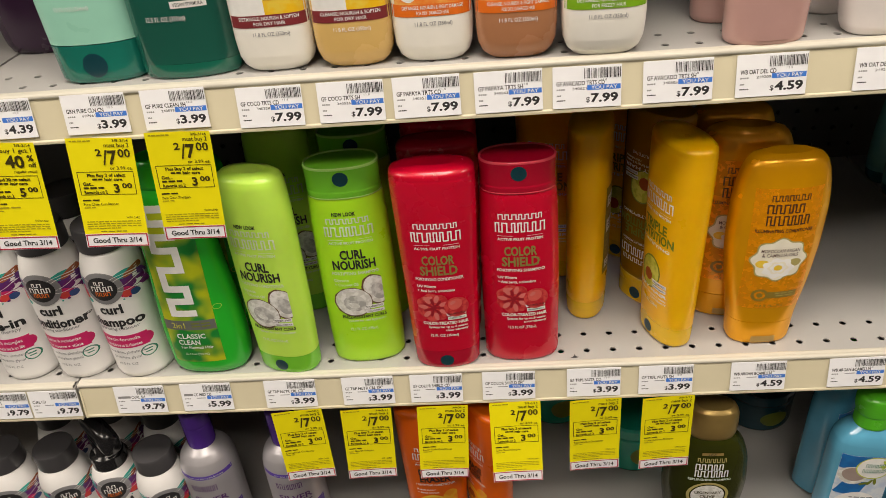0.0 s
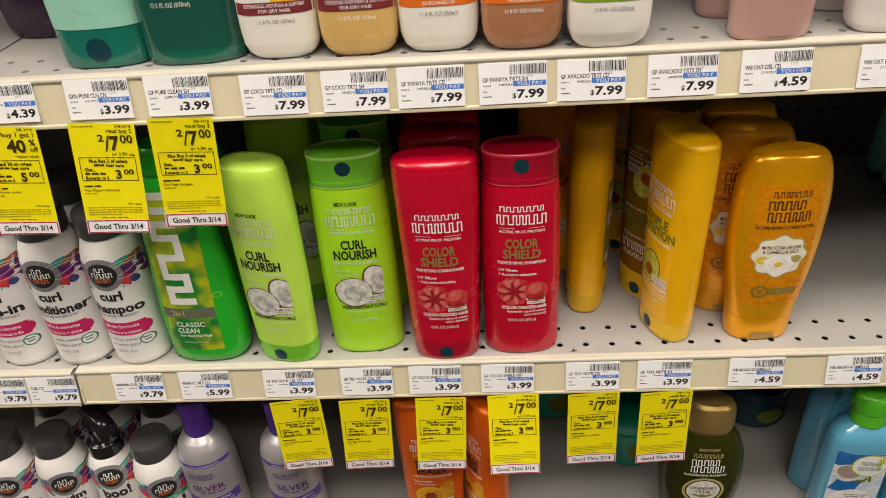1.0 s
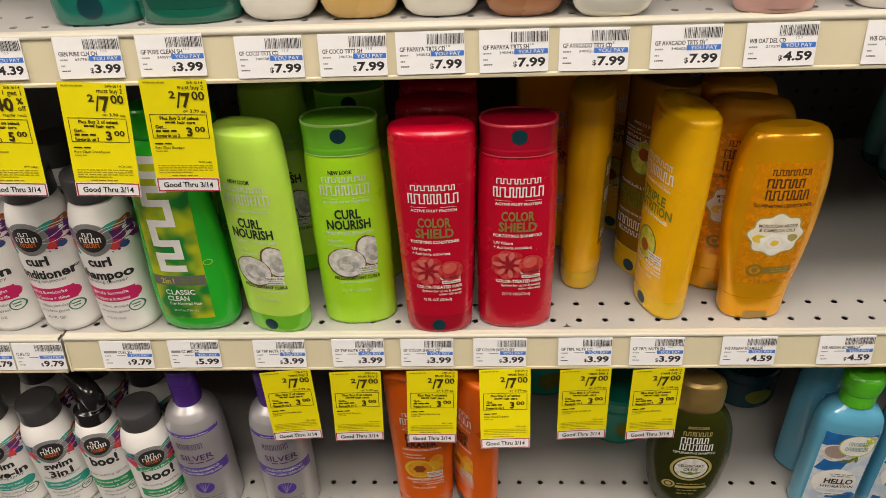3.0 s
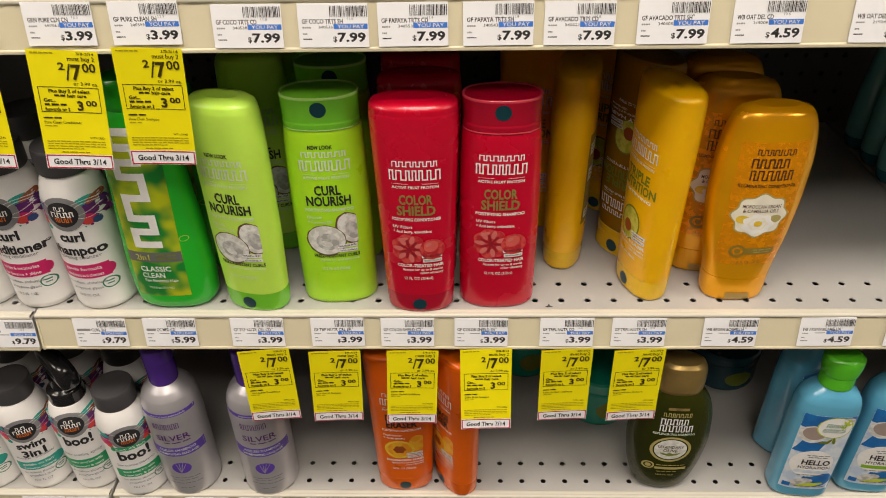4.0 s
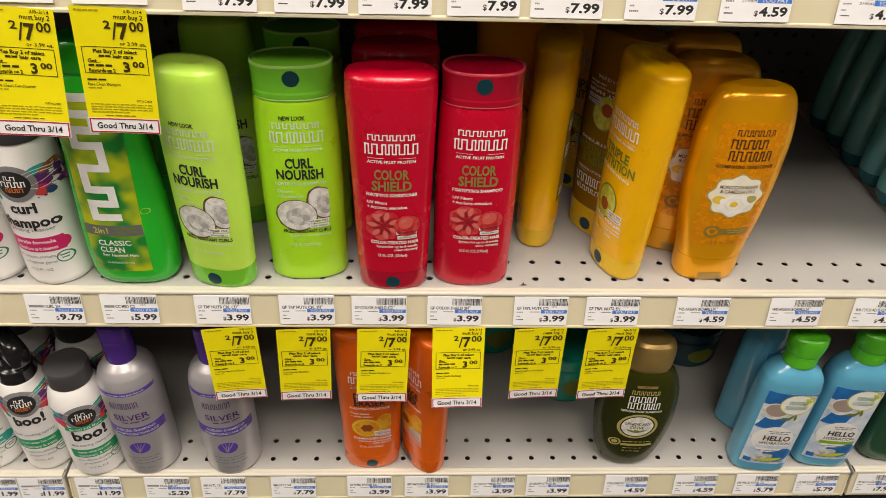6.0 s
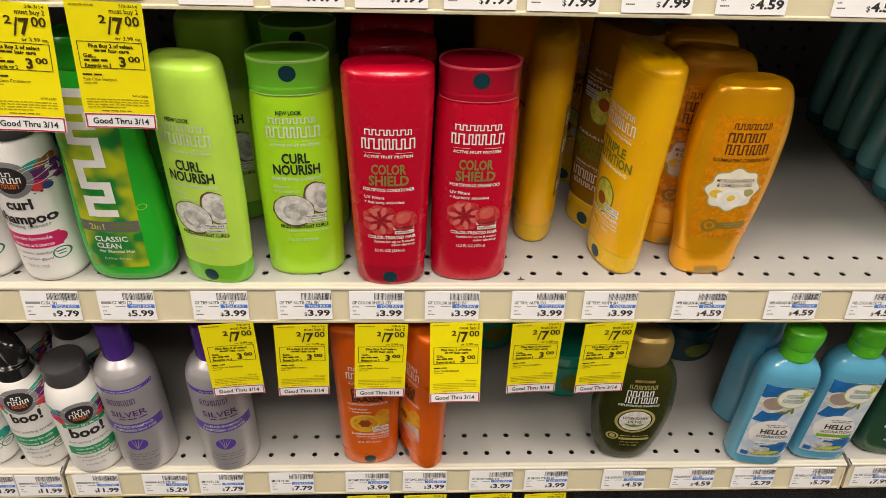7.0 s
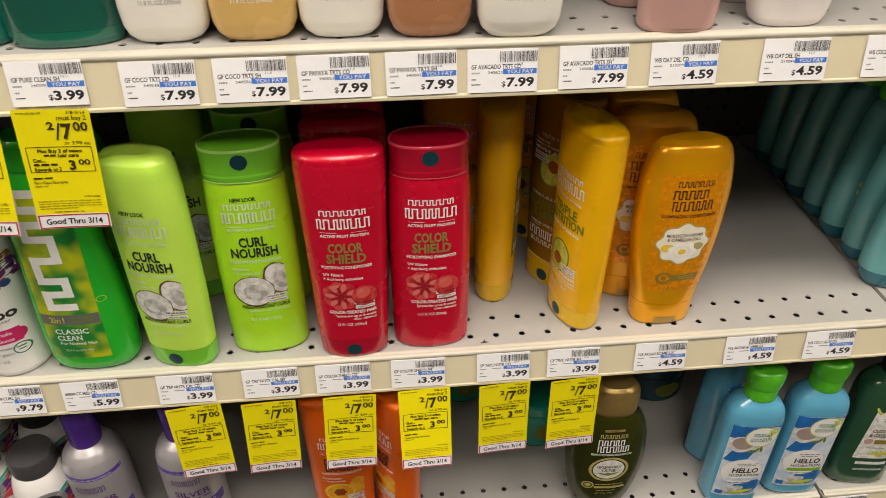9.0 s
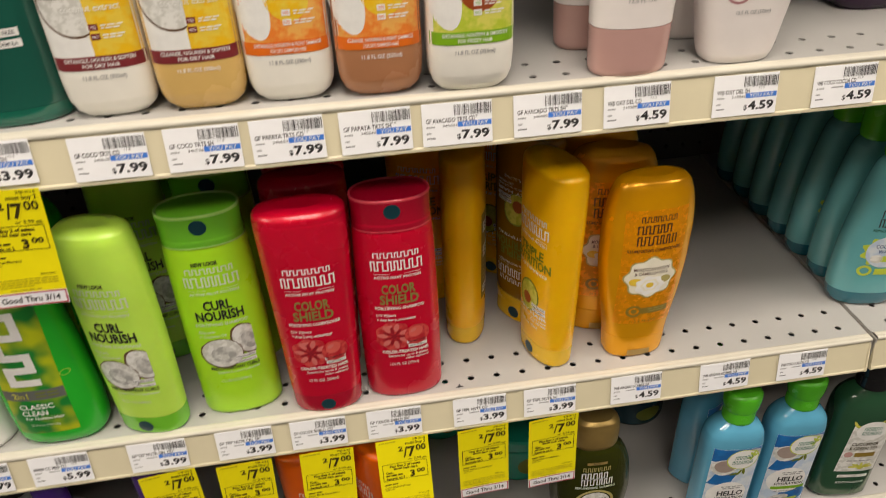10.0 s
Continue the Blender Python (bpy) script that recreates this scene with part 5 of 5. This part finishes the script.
def sale_tag(x, z, roll=0.0, flare=3.0, yaw=2.0, kind="two", item=""):
    e = thing("sale_tag", "yellow paper sale tag with a red-edged white date strip", "sale tag",
              pose(x, -.0085 - .051 * math.sin(radians(yaw)), z, 0, 0, yaw) @ pose(0, 0, 0, -flare) @ pose(0, 0, 0, 0, -roll, 0) @ Matrix.Diagonal((.985, 1, .96, 1)), "yellow sale tags")
    W, H = .0510, .0985
    # a sheet with a slight curl
    curl = 0.0030

    class Sheet:
        def front(self, u, v):
            t = v / H
            return -curl * t * t + .0006 * math.sin(u / W * 3.1)

    sh = Sheet()
    n = 10
    for nm, mt, z0, z1 in (("card", M_YELLOW, -H + .0125, 0), ("date_strip", M_PAPER, -H, -H + .0125)):
        vs, fs = [], []
        for side in (0, .0003):
            for i in range(n + 1):
                for j in range(5):
                    u, v = W * j / 4, z0 + (z1 - z0) * i / n
                    vs.append((u, sh.front(u, v) + side, v))
        q = (n + 1) * 5
        for i in range(n):
            for j in range(4):
                a = i * 5 + j
                fs.append((a, a + 1, a + 6, a + 5))
                fs.append((q + a, q + a + 5, q + a + 6, q + a + 1))
        link(nm, vs, fs, mt, e)
    p = Print(sh)
    z0 = -H
    t = .0010
    p.rect(.0006, W - .0006, z0 + .0004, z0 + .0004 + t, M_REDINK, "red_border", .0006, 6, 1)
    p.rect(.0006, W - .0006, z0 + .0112, z0 + .0112 + t, M_REDINK, "red_border", .0006, 6, 1)
    p.rect(.0006, .0006 + t, z0 + .0014, z0 + .0112, M_REDINK, "red_border", .0006, 1, 2)
    p.rect(W - .0006 - t, W - .0006, z0 + .0014, z0 + .0112, M_REDINK, "red_border", .0006, 1, 2)
    p.text("Good Thru 3/14", W / 2, z0 + .0064, .0048, M_INK, w=.040, bold=.02)
    p.text("3/8-3/14", .0480, -.0022, .0022, M_OLIVEINK, w=.0125, align="r", bold=.012)
    p.lines(.0030, .0190, -.0024, .0011, M_FAINTINK, 5, seed=1)
    if kind == "two":
        p.text("must buy 2", .0480, -.0062, .0036, M_OLIVEINK, w=.0195, align="r", bold=.012)
        p.text("2", .0232, -.0125, .0058, M_OLIVEINK, w=.0046, bold=.025)
        p.text("/", .0278, -.0168, .0128, M_OLIVEINK, w=.0042, bold=.01)
        p.text("7", .0336, -.0168, .0118, M_OLIVEINK, w=.0072, bold=.03)
        p.text("00", .0480, -.0130, .0070, M_OLIVEINK, w=.0098, align="r", bold=.02)
        p.text("or 3.99 ea.", .0480, -.0262, .0028, M_OLIVEINK, w=.0180, align="r", bold=.008)
        line1, line2, amount = "Plus Buy 2 of select", "hair care", "3"
    else:
        p.text("buy 1 get 1", .0480, -.0066, .0040, M_OLIVEINK, w=.0250, align="r", bold=.012)
        p.text("40", .0325, -.0165, .0108, M_OLIVEINK, w=.0150, bold=.03)
        p.text("%", .0455, -.0135, .0050, M_OLIVEINK, bold=.03)
        p.text("off", .0460, -.0195, .0042, M_OLIVEINK, bold=.012)
        p.text("regular retail", .0480, -.0255, .0026, M_OLIVEINK, w=.0180, align="r")
        line1, line2, amount = "Spend 20 on select", "hair care", "5"
    bx0, bx1, bz0, bz1, k = .0035, .0478, -.0500, -.0292, .0005
    p.rect(bx0, bx1, bz1 - k, bz1, M_OLIVEINK, "box_rule", .0007, 4, 1)
    p.rect(bx0, bx1, bz0, bz0 + k, M_OLIVEINK, "box_rule", .0007, 4, 1)
    p.rect(bx0, bx0 + k, bz0 + k, bz1 - k, M_OLIVEINK, "box_rule", .0007, 1, 3)
    p.rect(bx1 - k, bx1, bz0 + k, bz1 - k, M_OLIVEINK, "box_rule", .0007, 1, 3)
    p.text(line1, .0260, -.0325, .0028, M_OLIVEINK, w=.0300, bold=.035)
    p.lines(.0145, .0225, -.0362, .0016, M_OLIVEINK, 2)
    p.text(line2, .0240, -.0362, .0028, M_OLIVEINK, w=.0140, align="l", bold=.035)
    p.text("Get...", .0065, -.0400, .0030, M_OLIVEINK, w=.0085, align="l", bold=.03)
    p.lines(.0065, .0225, -.0437, .0017, M_OLIVEINK, 3)
    p.text("Rewards on 2", .0065, -.0475, .0028, M_OLIVEINK, w=.0180, align="l", bold=.03)
    p.text(amount, .0325, -.0442, .0074, M_OLIVEINK, bold=.035)
    p.text("00", .0450, -.0420, .0044, M_OLIVEINK, w=.0082, align="r", bold=.03)
    p.lines(.0040, .0170, -.0548, .0013, M_OLIVEINK, 2, seed=3)
    if item:
        p.text(item, .0040, -.0584, .0024, M_OLIVEINK, w=min(.030, .00125 * len(item)), align="l", bold=.006)
    else:
        p.lines(.0040, .0270, -.0582, .0013, M_FAINTINK, 3, seed=4)
    p.lines(.0040, .0130, -.0614, .0009, M_FAINTINK, 2, seed=5)
    p.text("WITH CARD", .0470, -.0712, .0018, M_OLIVEINK, w=.0110, align="r", bold=.004)
    for i in range(4):
        p.lines(.0035, .0470 if i < 3 else .030, -.0745 - .0021 * i, .0008, M_FAINTINK, 12 - i, seed=6 + i)
    p.lines(.0130, .0340, -.0838, .0007, M_KHAKI, 4, seed=12)
    p.done(e)
    return e


# ---- goods on the middle shelf ----
def at(x, yf, depth, z, turn=0.0):
    """Pose of a bottle whose foot's front touches y = yf."""
    return pose(x, yf + depth, z, 0, 0, turn)


GOLD_SIZE = Matrix.Diagonal((1.075, 1.06, 1.028, 1))


def middle_shelf():
    z = Z_MID + .0002
    curl, shield = print_curl, print_shield
    words_c = (("curl", .0098, .022), ("conditioner", .0098, .055))
    words_s = (("curl", .0098, .022), ("shampoo", .0098, .048))
    words_l = (("curl", .0098, .022), ("leave-in", .0098, .046))
    pink = lambda m, w, a, b, c: kid_bottle(m, w, a, M_MAGENTA, b, c)
    tc, ts, tl = ("defrizz & moisturize", "for bounce + shine"), ("gentle formula", "conditions as it cleanses"), ("softens & detangles", "brings curls back to life")
    low = "no sulfates, phthalates"
    pink(at(-.4225, .0080, .0294, z, -3), words_s, "hydrating cleanser", ts, low)
    pink(at(-.4830, .0100, .0294, z, -3), words_c, "hydrating conditioner", tc, low)
    pink(at(-.5440, .0125, .0294, z - .002, -4), words_l, "detangling therapy", tl, low)
    pink(at(-.4270, .0800, .0294, z, 5), words_s, "hydrating cleanser", ts, low)
    pink(at(-.4880, .0780, .0294, z, 12), words_c, "hydrating conditioner", tc, low)
    pink(at(-.5500, .0800, .0294, z - .002, 6), words_l, "detangling therapy", tl, low)
    pink(at(-.4850, .1450, .0294, z, 0), words_c, "hydrating conditioner", tc, low)
    green_twoinone(at(-.3490, .0080, .025, z, 0))
    green_twoinone(at(-.3480, .0700, .025, z, 0))
    la = "pale lime conditioner tube standing on its clear green cap"
    lb = "lime green shampoo bottle with a clear green cap"
    c1 = conditioner(la, at(-.2685, .0060, .0196, z, -14), M_LIMEP, M_GREENCAP, curl("FORTIFYING CONDITIONER"), "lime conditioner bottles", F_DOME)
    copy_thing(c1, at(-.2690, .1050, .0196, z, 3))
    copy_thing(c1, at(-.2670, .1650, .0196, z, -3))
    s1 = shampoo(lb, at(-.1900, .0185, .0216, z, 4), M_LIME, M_GREENCAP, curl("FORTIFYING SHAMPOO"), "lime shampoo bottles")
    copy_thing(s1, at(-.1900, .0860, .0216, z, 4))
    copy_thing(s1, at(-.2000, .1500, .0216, z, -3))
    lc = "red conditioner bottle standing on its cap"
    ld = "red shampoo bottle with a deep red cap"
    r1 = conditioner(lc, at(-.1105, .0035, .0196, z, 0), M_RED, M_REDCAP, shield("FORTIFYING CONDITIONER"), "red conditioner bottles")
    copy_thing(r1, at(-.1080, .0540, .0196, z, 2))
    copy_thing(r1, at(-.1090, .1040, .0196, z, -2))
    shampoo(ld, at(-.0375, .0105, .0216, z, 0), M_RED, M_REDCAP, shield("FORTIFYING SHAMPOO"), "red shampoo bottles")
    le = "amber yellow conditioner bottle turned sideways on its cap"
    y1 = conditioner(le, at(.1065, .0170, .0335, z, -72), M_YEL, M_YELCAP, print_triple, "amber conditioner bottles")
    conditioner("amber yellow conditioner bottle turned to show its back label", at(.0345, .0760, .025, z, 76), M_YEL, M_YELCAP, print_back, "amber conditioner bottles")
    copy_thing(y1, at(.0040, .1450, .025, z, -20))
    copy_thing(y1, at(.0900, .1750, .025, z, -35))
    shampoo("dark amber shampoo bottle stood upside down on its cap", at(.1010, .0800, .033, z, -52) @ pose(0, 0, .2130, 0, 180, 0), M_AMBER, M_YELCAP, print_triple, "amber shampoo bottles")
    g1 = gold_conditioner(at(.1915, .0205, .0200, z, 1) @ GOLD_SIZE)
    copy_thing(g1, at(.1720, .0660, .0200, z, -8) @ GOLD_SIZE)
    copy_thing(g1, at(.1740, .1180, .0200, z, -2) @ GOLD_SIZE)
    k1 = coco_shampoo(at(.4570, .0470, .0205, z + .001, -10))
    for i in range(1, 7):
        copy_thing(k1, at(.4610 + .001 * (i % 2), .0500 + .0440 * i, .0205, z + .001, 3 - (i % 3)))
    copy_thing(k1, at(.5440, .0500, .0205, z + .001, -6))


def lower_shelf():
    z = Z_LOW + .0002
    boo, swim = (("boo!", .0140, .034),), (("swim", .0100, .030), ("3in1", .0100, .025))
    tb, tw = ("scare away lice with", "rosemary & mint"), ("gentle on hair", "removes chlorine")
    low = "no sulfates, phthalates"
    kid_bottle(at(-.4520, -.0015, .0294, z, 24), boo, "lice scaring shampoo", M_GREENBAND, tb, low, second=M_GREENBAND, k=.94)
    spray_bottle(at(-.5100, .0080, .0274, z, 14))
    kid_bottle(at(-.5720, .0080, .0294, z, 22), swim, "shampoo + conditioner", M_AQUA, tw, low, k=.94)
    kid_bottle(at(-.6340, .0060, .0294, z, 10), (("swim", .0100, .030), ("leave-in", .0100, .046)), "detangling spray", M_AQUA, tw, low, k=.94)
    for x, y, t in ((-.4700, .0690, 4), (-.5400, .0800, 12), (-.6060, .0740, 6), (-.5000, .1350, 0)):
        kid_bottle(at(x, y, .0294, z, t), boo, "lice scaring shampoo", M_GREENBAND, tb, low, k=.94)
    s1 = silver_shampoo(at(-.3935, .0005, .0314, z, 6))
    copy_thing(s1, at(-.2990, .0000, .0314, z, 8))
    la = "orange conditioner bottle standing on its cap"
    o1 = conditioner(la, at(-.1375, .0080, .0196, z, 2), M_ORANGE, M_ORCAP, print_repair, "orange conditioner bottles")
    copy_thing(o1, at(-.0785, -.0020, .031, z, -58))
    olive_shampoo(at(.1610, .0100, .0205, z, -3))
    b1 = blue_shampoo(at(.3195, .0005, .0212, z, -5), M_ICE)
    blue_shampoo(at(.3970, .0065, .0212, z, -5), M_GRBAND)
    copy_thing(b1, at(.3230, .0600, .0300, z, 34))
    forest_shampoo(at(.4840, .0120, .0220, z + .001, -8))
    hair_jar(at(.1060, .1050, .043, z), M_JAR, "emerald green hair mask jar with a flat lid")
    hair_jar(at(.0160, .1900, .043, z), M_JAR, "emerald green hair mask jar with a flat lid")
    # stands for a dim teal container; its shade is put into the blue
    hair_jar(at(.2850, .1650, .045, z), M_DIM_BLUE, "round blue container with a flat lid, colour darkened as shade", r=.045, h=.06)


def upper_shelf():
    z = Z_UP + .0002
    mint_tube(at(-.3658, .0185, .0196, z, 4))
    teal_shampoo(at(-.2930, .0165, .0216, z, 4))
    coco, pap, avo = ("FOR DRY HAIR",), ("FOR DRY, DAMAGED HAIR",), ("FOR FRIZZY HAIR",)
    lab = "rounded treat bottle with a fruit label, "
    treat_bottle(at(-.2225, .0185, .0180, z, 3), M_CREAM, M_SUN, True, M_MAROON, "DETANGLE, NOURISH & SOFTEN", coco[0], lab + "milk white", "CONDITIONER", "coconut extract")
    treat_bottle(at(-.1605, .0170, .0180, z, 2), M_HONEY, M_SUN, True, M_MAROON, "CLEANSE, NOURISH & SOFTEN", coco[0], lab + "honey coloured", "SHAMPOO", "coconut extract")
    treat_bottle(at(-.0990, .0170, .0180, z, 1), M_CREAM, M_PAPAYA, False, M_ORBAND, "DETANGLE, NOURISH & FIGHT DAMAGE", pap[0], lab + "milk white and orange", "CONDITIONER", "papaya extract")
    treat_bottle(at(-.0360, .0120, .0180, z, 0), M_TAN, M_PAPAYA, False, M_ORBAND, "CLEANSE, NOURISH & FIGHT DAMAGE", pap[0], lab + "tan brown and orange", "SHAMPOO", "papaya extract")
    treat_bottle(at(.0280, .0045, .0180, z, 0), M_CREAM, M_AVOPRINT, False, M_GRBAND, "DETANGLE, NOURISH & SMOOTH", avo[0], lab + "milk white and green", "CONDITIONER", "avocado extract")
    o1 = oat_tube(at(.1470, .0032, .0186, z, 0))
    copy_thing(o1, at(.1380, .0640, .0186, z, 0))
    w1 = oat_shampoo(at(.2345, .0090, .0188, z, 0))
    copy_thing(w1, at(.2250, .0680, .0188, z, 0))
    # bottles for the dark upper corners, the shade put into their plum
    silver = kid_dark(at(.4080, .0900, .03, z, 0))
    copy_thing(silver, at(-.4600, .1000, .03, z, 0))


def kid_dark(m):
    e = thing("shampoo_bottle", "plum shampoo bottle set back, colour darkened to match the shade", "bottle", m, "dark plum bottles")
    F_COCO.loft("body", M_DIM_PLUM, e, rings=22)
    F_COCOCAP.loft("cap", M_DIM_PLUM, e, rings=8)
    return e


# blue darkened to hold the shade deep in the lower shelf
M_DIM_BLUE = plastic("dimmed_blue_plastic", (0.008, 0.055, 0.08), 0.25)
# plum darkened until it sinks into the upper shelf's dim ends
M_DIM_PLUM = plastic("dimmed_plum_plastic", (0.030, 0.010, 0.034), 0.25)


def all_tags():
    dz = -.0020
    U = (("T ST SH", "$4.39", "", -.4675, 2), ("GRN PURE CLN CN", "$3.99", "697961", -.3915, 0), ("GF PURE CLEAN SH", "$3.99", "240599", -.3280, 0),
         ("GF COCO TRTS CD", "$7.99", "340538", -.2532, 0), ("GF COCO TRTS SH", "$7.99", "340536", -.1902, 0), ("GF PAPAYA TRTS CD", "$7.99", "340553", -.1322, 0),
         ("GF PAPAYA TRTS SH", "$7.99", "340543", -.0702, 0), ("GF AVACADO TRTS CD", "$7.99", "340621", -.0112, 0), ("GF AVACADO TRTS SH", "$7.99", "340605", .0558, 0),
         ("WB OAT DEL CD", "$4.59", "219209", .1238, 0), ("WB OAT DEL SH", "$4.59", "219241", .2090, 0), ("WB COCO COCOA CD", "$4.59", "", .2890, 0))
    rnd = random.Random(3)
    for w, pr, code, x, hide in U:
        price_tag(x, Z_UP + dz + (.0020 if x < -.3 else -.0010), w, pr, code, "11.8" if pr == "$7.99" else "12.5", rnd.uniform(-.5, .5), hide)
    Mt = (("CURL SH", "$9.79", "", -.4470, 7), ("CC MED CD", "$5.99", "", -.3790, 5), ("GF TRP NUTR CRL CD", "$3.99", "", -.2940, 0), ("GF TRP NUTR CRL SH", "$3.99", "", -.2165, 0),
          ("GF COLOR SHIELD CD", "$3.99", "", -.1490, 0), ("GF COLOR SHIELD SH", "$3.99", "", -.0782, 0), ("GF TRPL NUTR CO", "$3.99", "", .0035, 0), ("GF TRPL NUTR SH", "$3.99", "", .0720, 0),
          ("WB ARGAN &CAMELLIA", "$4.59", "", .1585, 0), ("WB ARGAN &CAMELLIA", "$4.59", "", .2490, 0), ("WB COCO ALOE CD", "$4.59", "", .3310, 0),
          ("CURL LVN I", "$9.79", "", -.5900, 0), ("CURL CD", "$9.79", "", -.5370, 0))
    for w, pr, code, x, hide in Mt:
        price_tag(x, Z_MID + dz - (.002 if x < X_LEFT else 0), w, pr, code, "12.0", rnd.uniform(-.6, .6), hide)
    L = (("BOO SH", "$11.99", "", -.4760, 7), ("AGELESS SH", "$5.29", "", -.3980, 7), ("MN N TL CD", "$7.79", "", -.3340, 0), ("MN N TL SH", "$7.79", "", -.2540, 0),
         ("GF DMG ERASER CD", "$3.99", "", -.1660, 0), ("GF DMG ERASER SH", "$3.99", "", -.0995, 0), ("GF GROW STRNG CD", "$3.99", "", -.0215, 0), ("GF GROW STRNG SH", "$3.99", "", .0435, 0),
         ("WB LEGNDRY OLV CD", "$4.59", "", .1365, 0), ("WB LEGNDRY OLV SH", "$4.59", "", .2195, 0), ("HE HELLO HYDR CD", "$5.79", "", .2935, 0), ("HE HELLO HYDR SH", "$5.79", "", .3665, 0),
         ("BOO SPRAY", "$11.99", "", -.5400, 7), ("SWIM", "$11.99", "", -.5925, 7), ("HE BIO CUCUMBER", "$7.99", "", .4400, 0))
    for w, pr, code, x, hide in L:
        price_tag(x, Z_LOW + dz, w, pr, code, "12.0", rnd.uniform(-.6, .6), hide)
    for x, roll, flare, yaw in ((-.2895, .6, .5, 4.8), (-.2200, -2.4, .5, 4.4), (-.1440, -2.6, 3.0, 2.8), (-.0730, .3, 9.4, 1.4), (.0055, .5, .5, 2.7), (.0755, .5, .5, 3.1)):
        k = round((x + .2895) / .07)
        sale_tag(x, Z_MID - .0350, roll, flare, yaw, item=("Curl Nourish Conditioner", "Curl Nourish Shampoo", "Color Shield Conditioner", "Color Shield Shampoo", "Triple Nutrition Conditioner", "Triple Nutrition Shampoo")[min(5, k)])
    for x, roll, flare, yaw, kind in ((-.4705, -5.0, 3.0, 6.0, "one"), (-.3903, -6.0, 3.8, 7.5, "two"), (-.3275, -4.3, 1.0, 5.8, "two")):
        sale_tag(x, Z_UP - .0300, roll, flare, yaw, kind, "" if kind == "one" else "Pure Clean Conditioner" if x < -.36 else "Pure Clean Shampoo")
    for x in (-.4740, -.3980, -.1650, -.0980, -.0200, .0450):
        sale_tag(x, Z_LOW - .0360, rnd.uniform(-2, 1), rnd.uniform(1, 4), 2)


middle_shelf()
lower_shelf()
upper_shelf()
all_tags()


def scuff():
    # the shelf's dirt mark, built as a few small raised dark flaps
    vs = [(0, 0, 0), (.004, -.0005, .0004), (.0085, .0006, 0), (.0050, .0018, .0003), (.0042, .0040, .0012), (.0030, .0016, .0003)]
    ob = link("dirt_mark", [(x + .0085, y + .0125, z + Z_MID + .0004) for x, y, z in vs], [(0, 1, 3, 5), (1, 2, 3), (3, 4, 5)], M_CHARCOAL, smooth=False)
    tagged(ob, "tiny dark dirt mark on the white shelf", "scrap")


scuff()
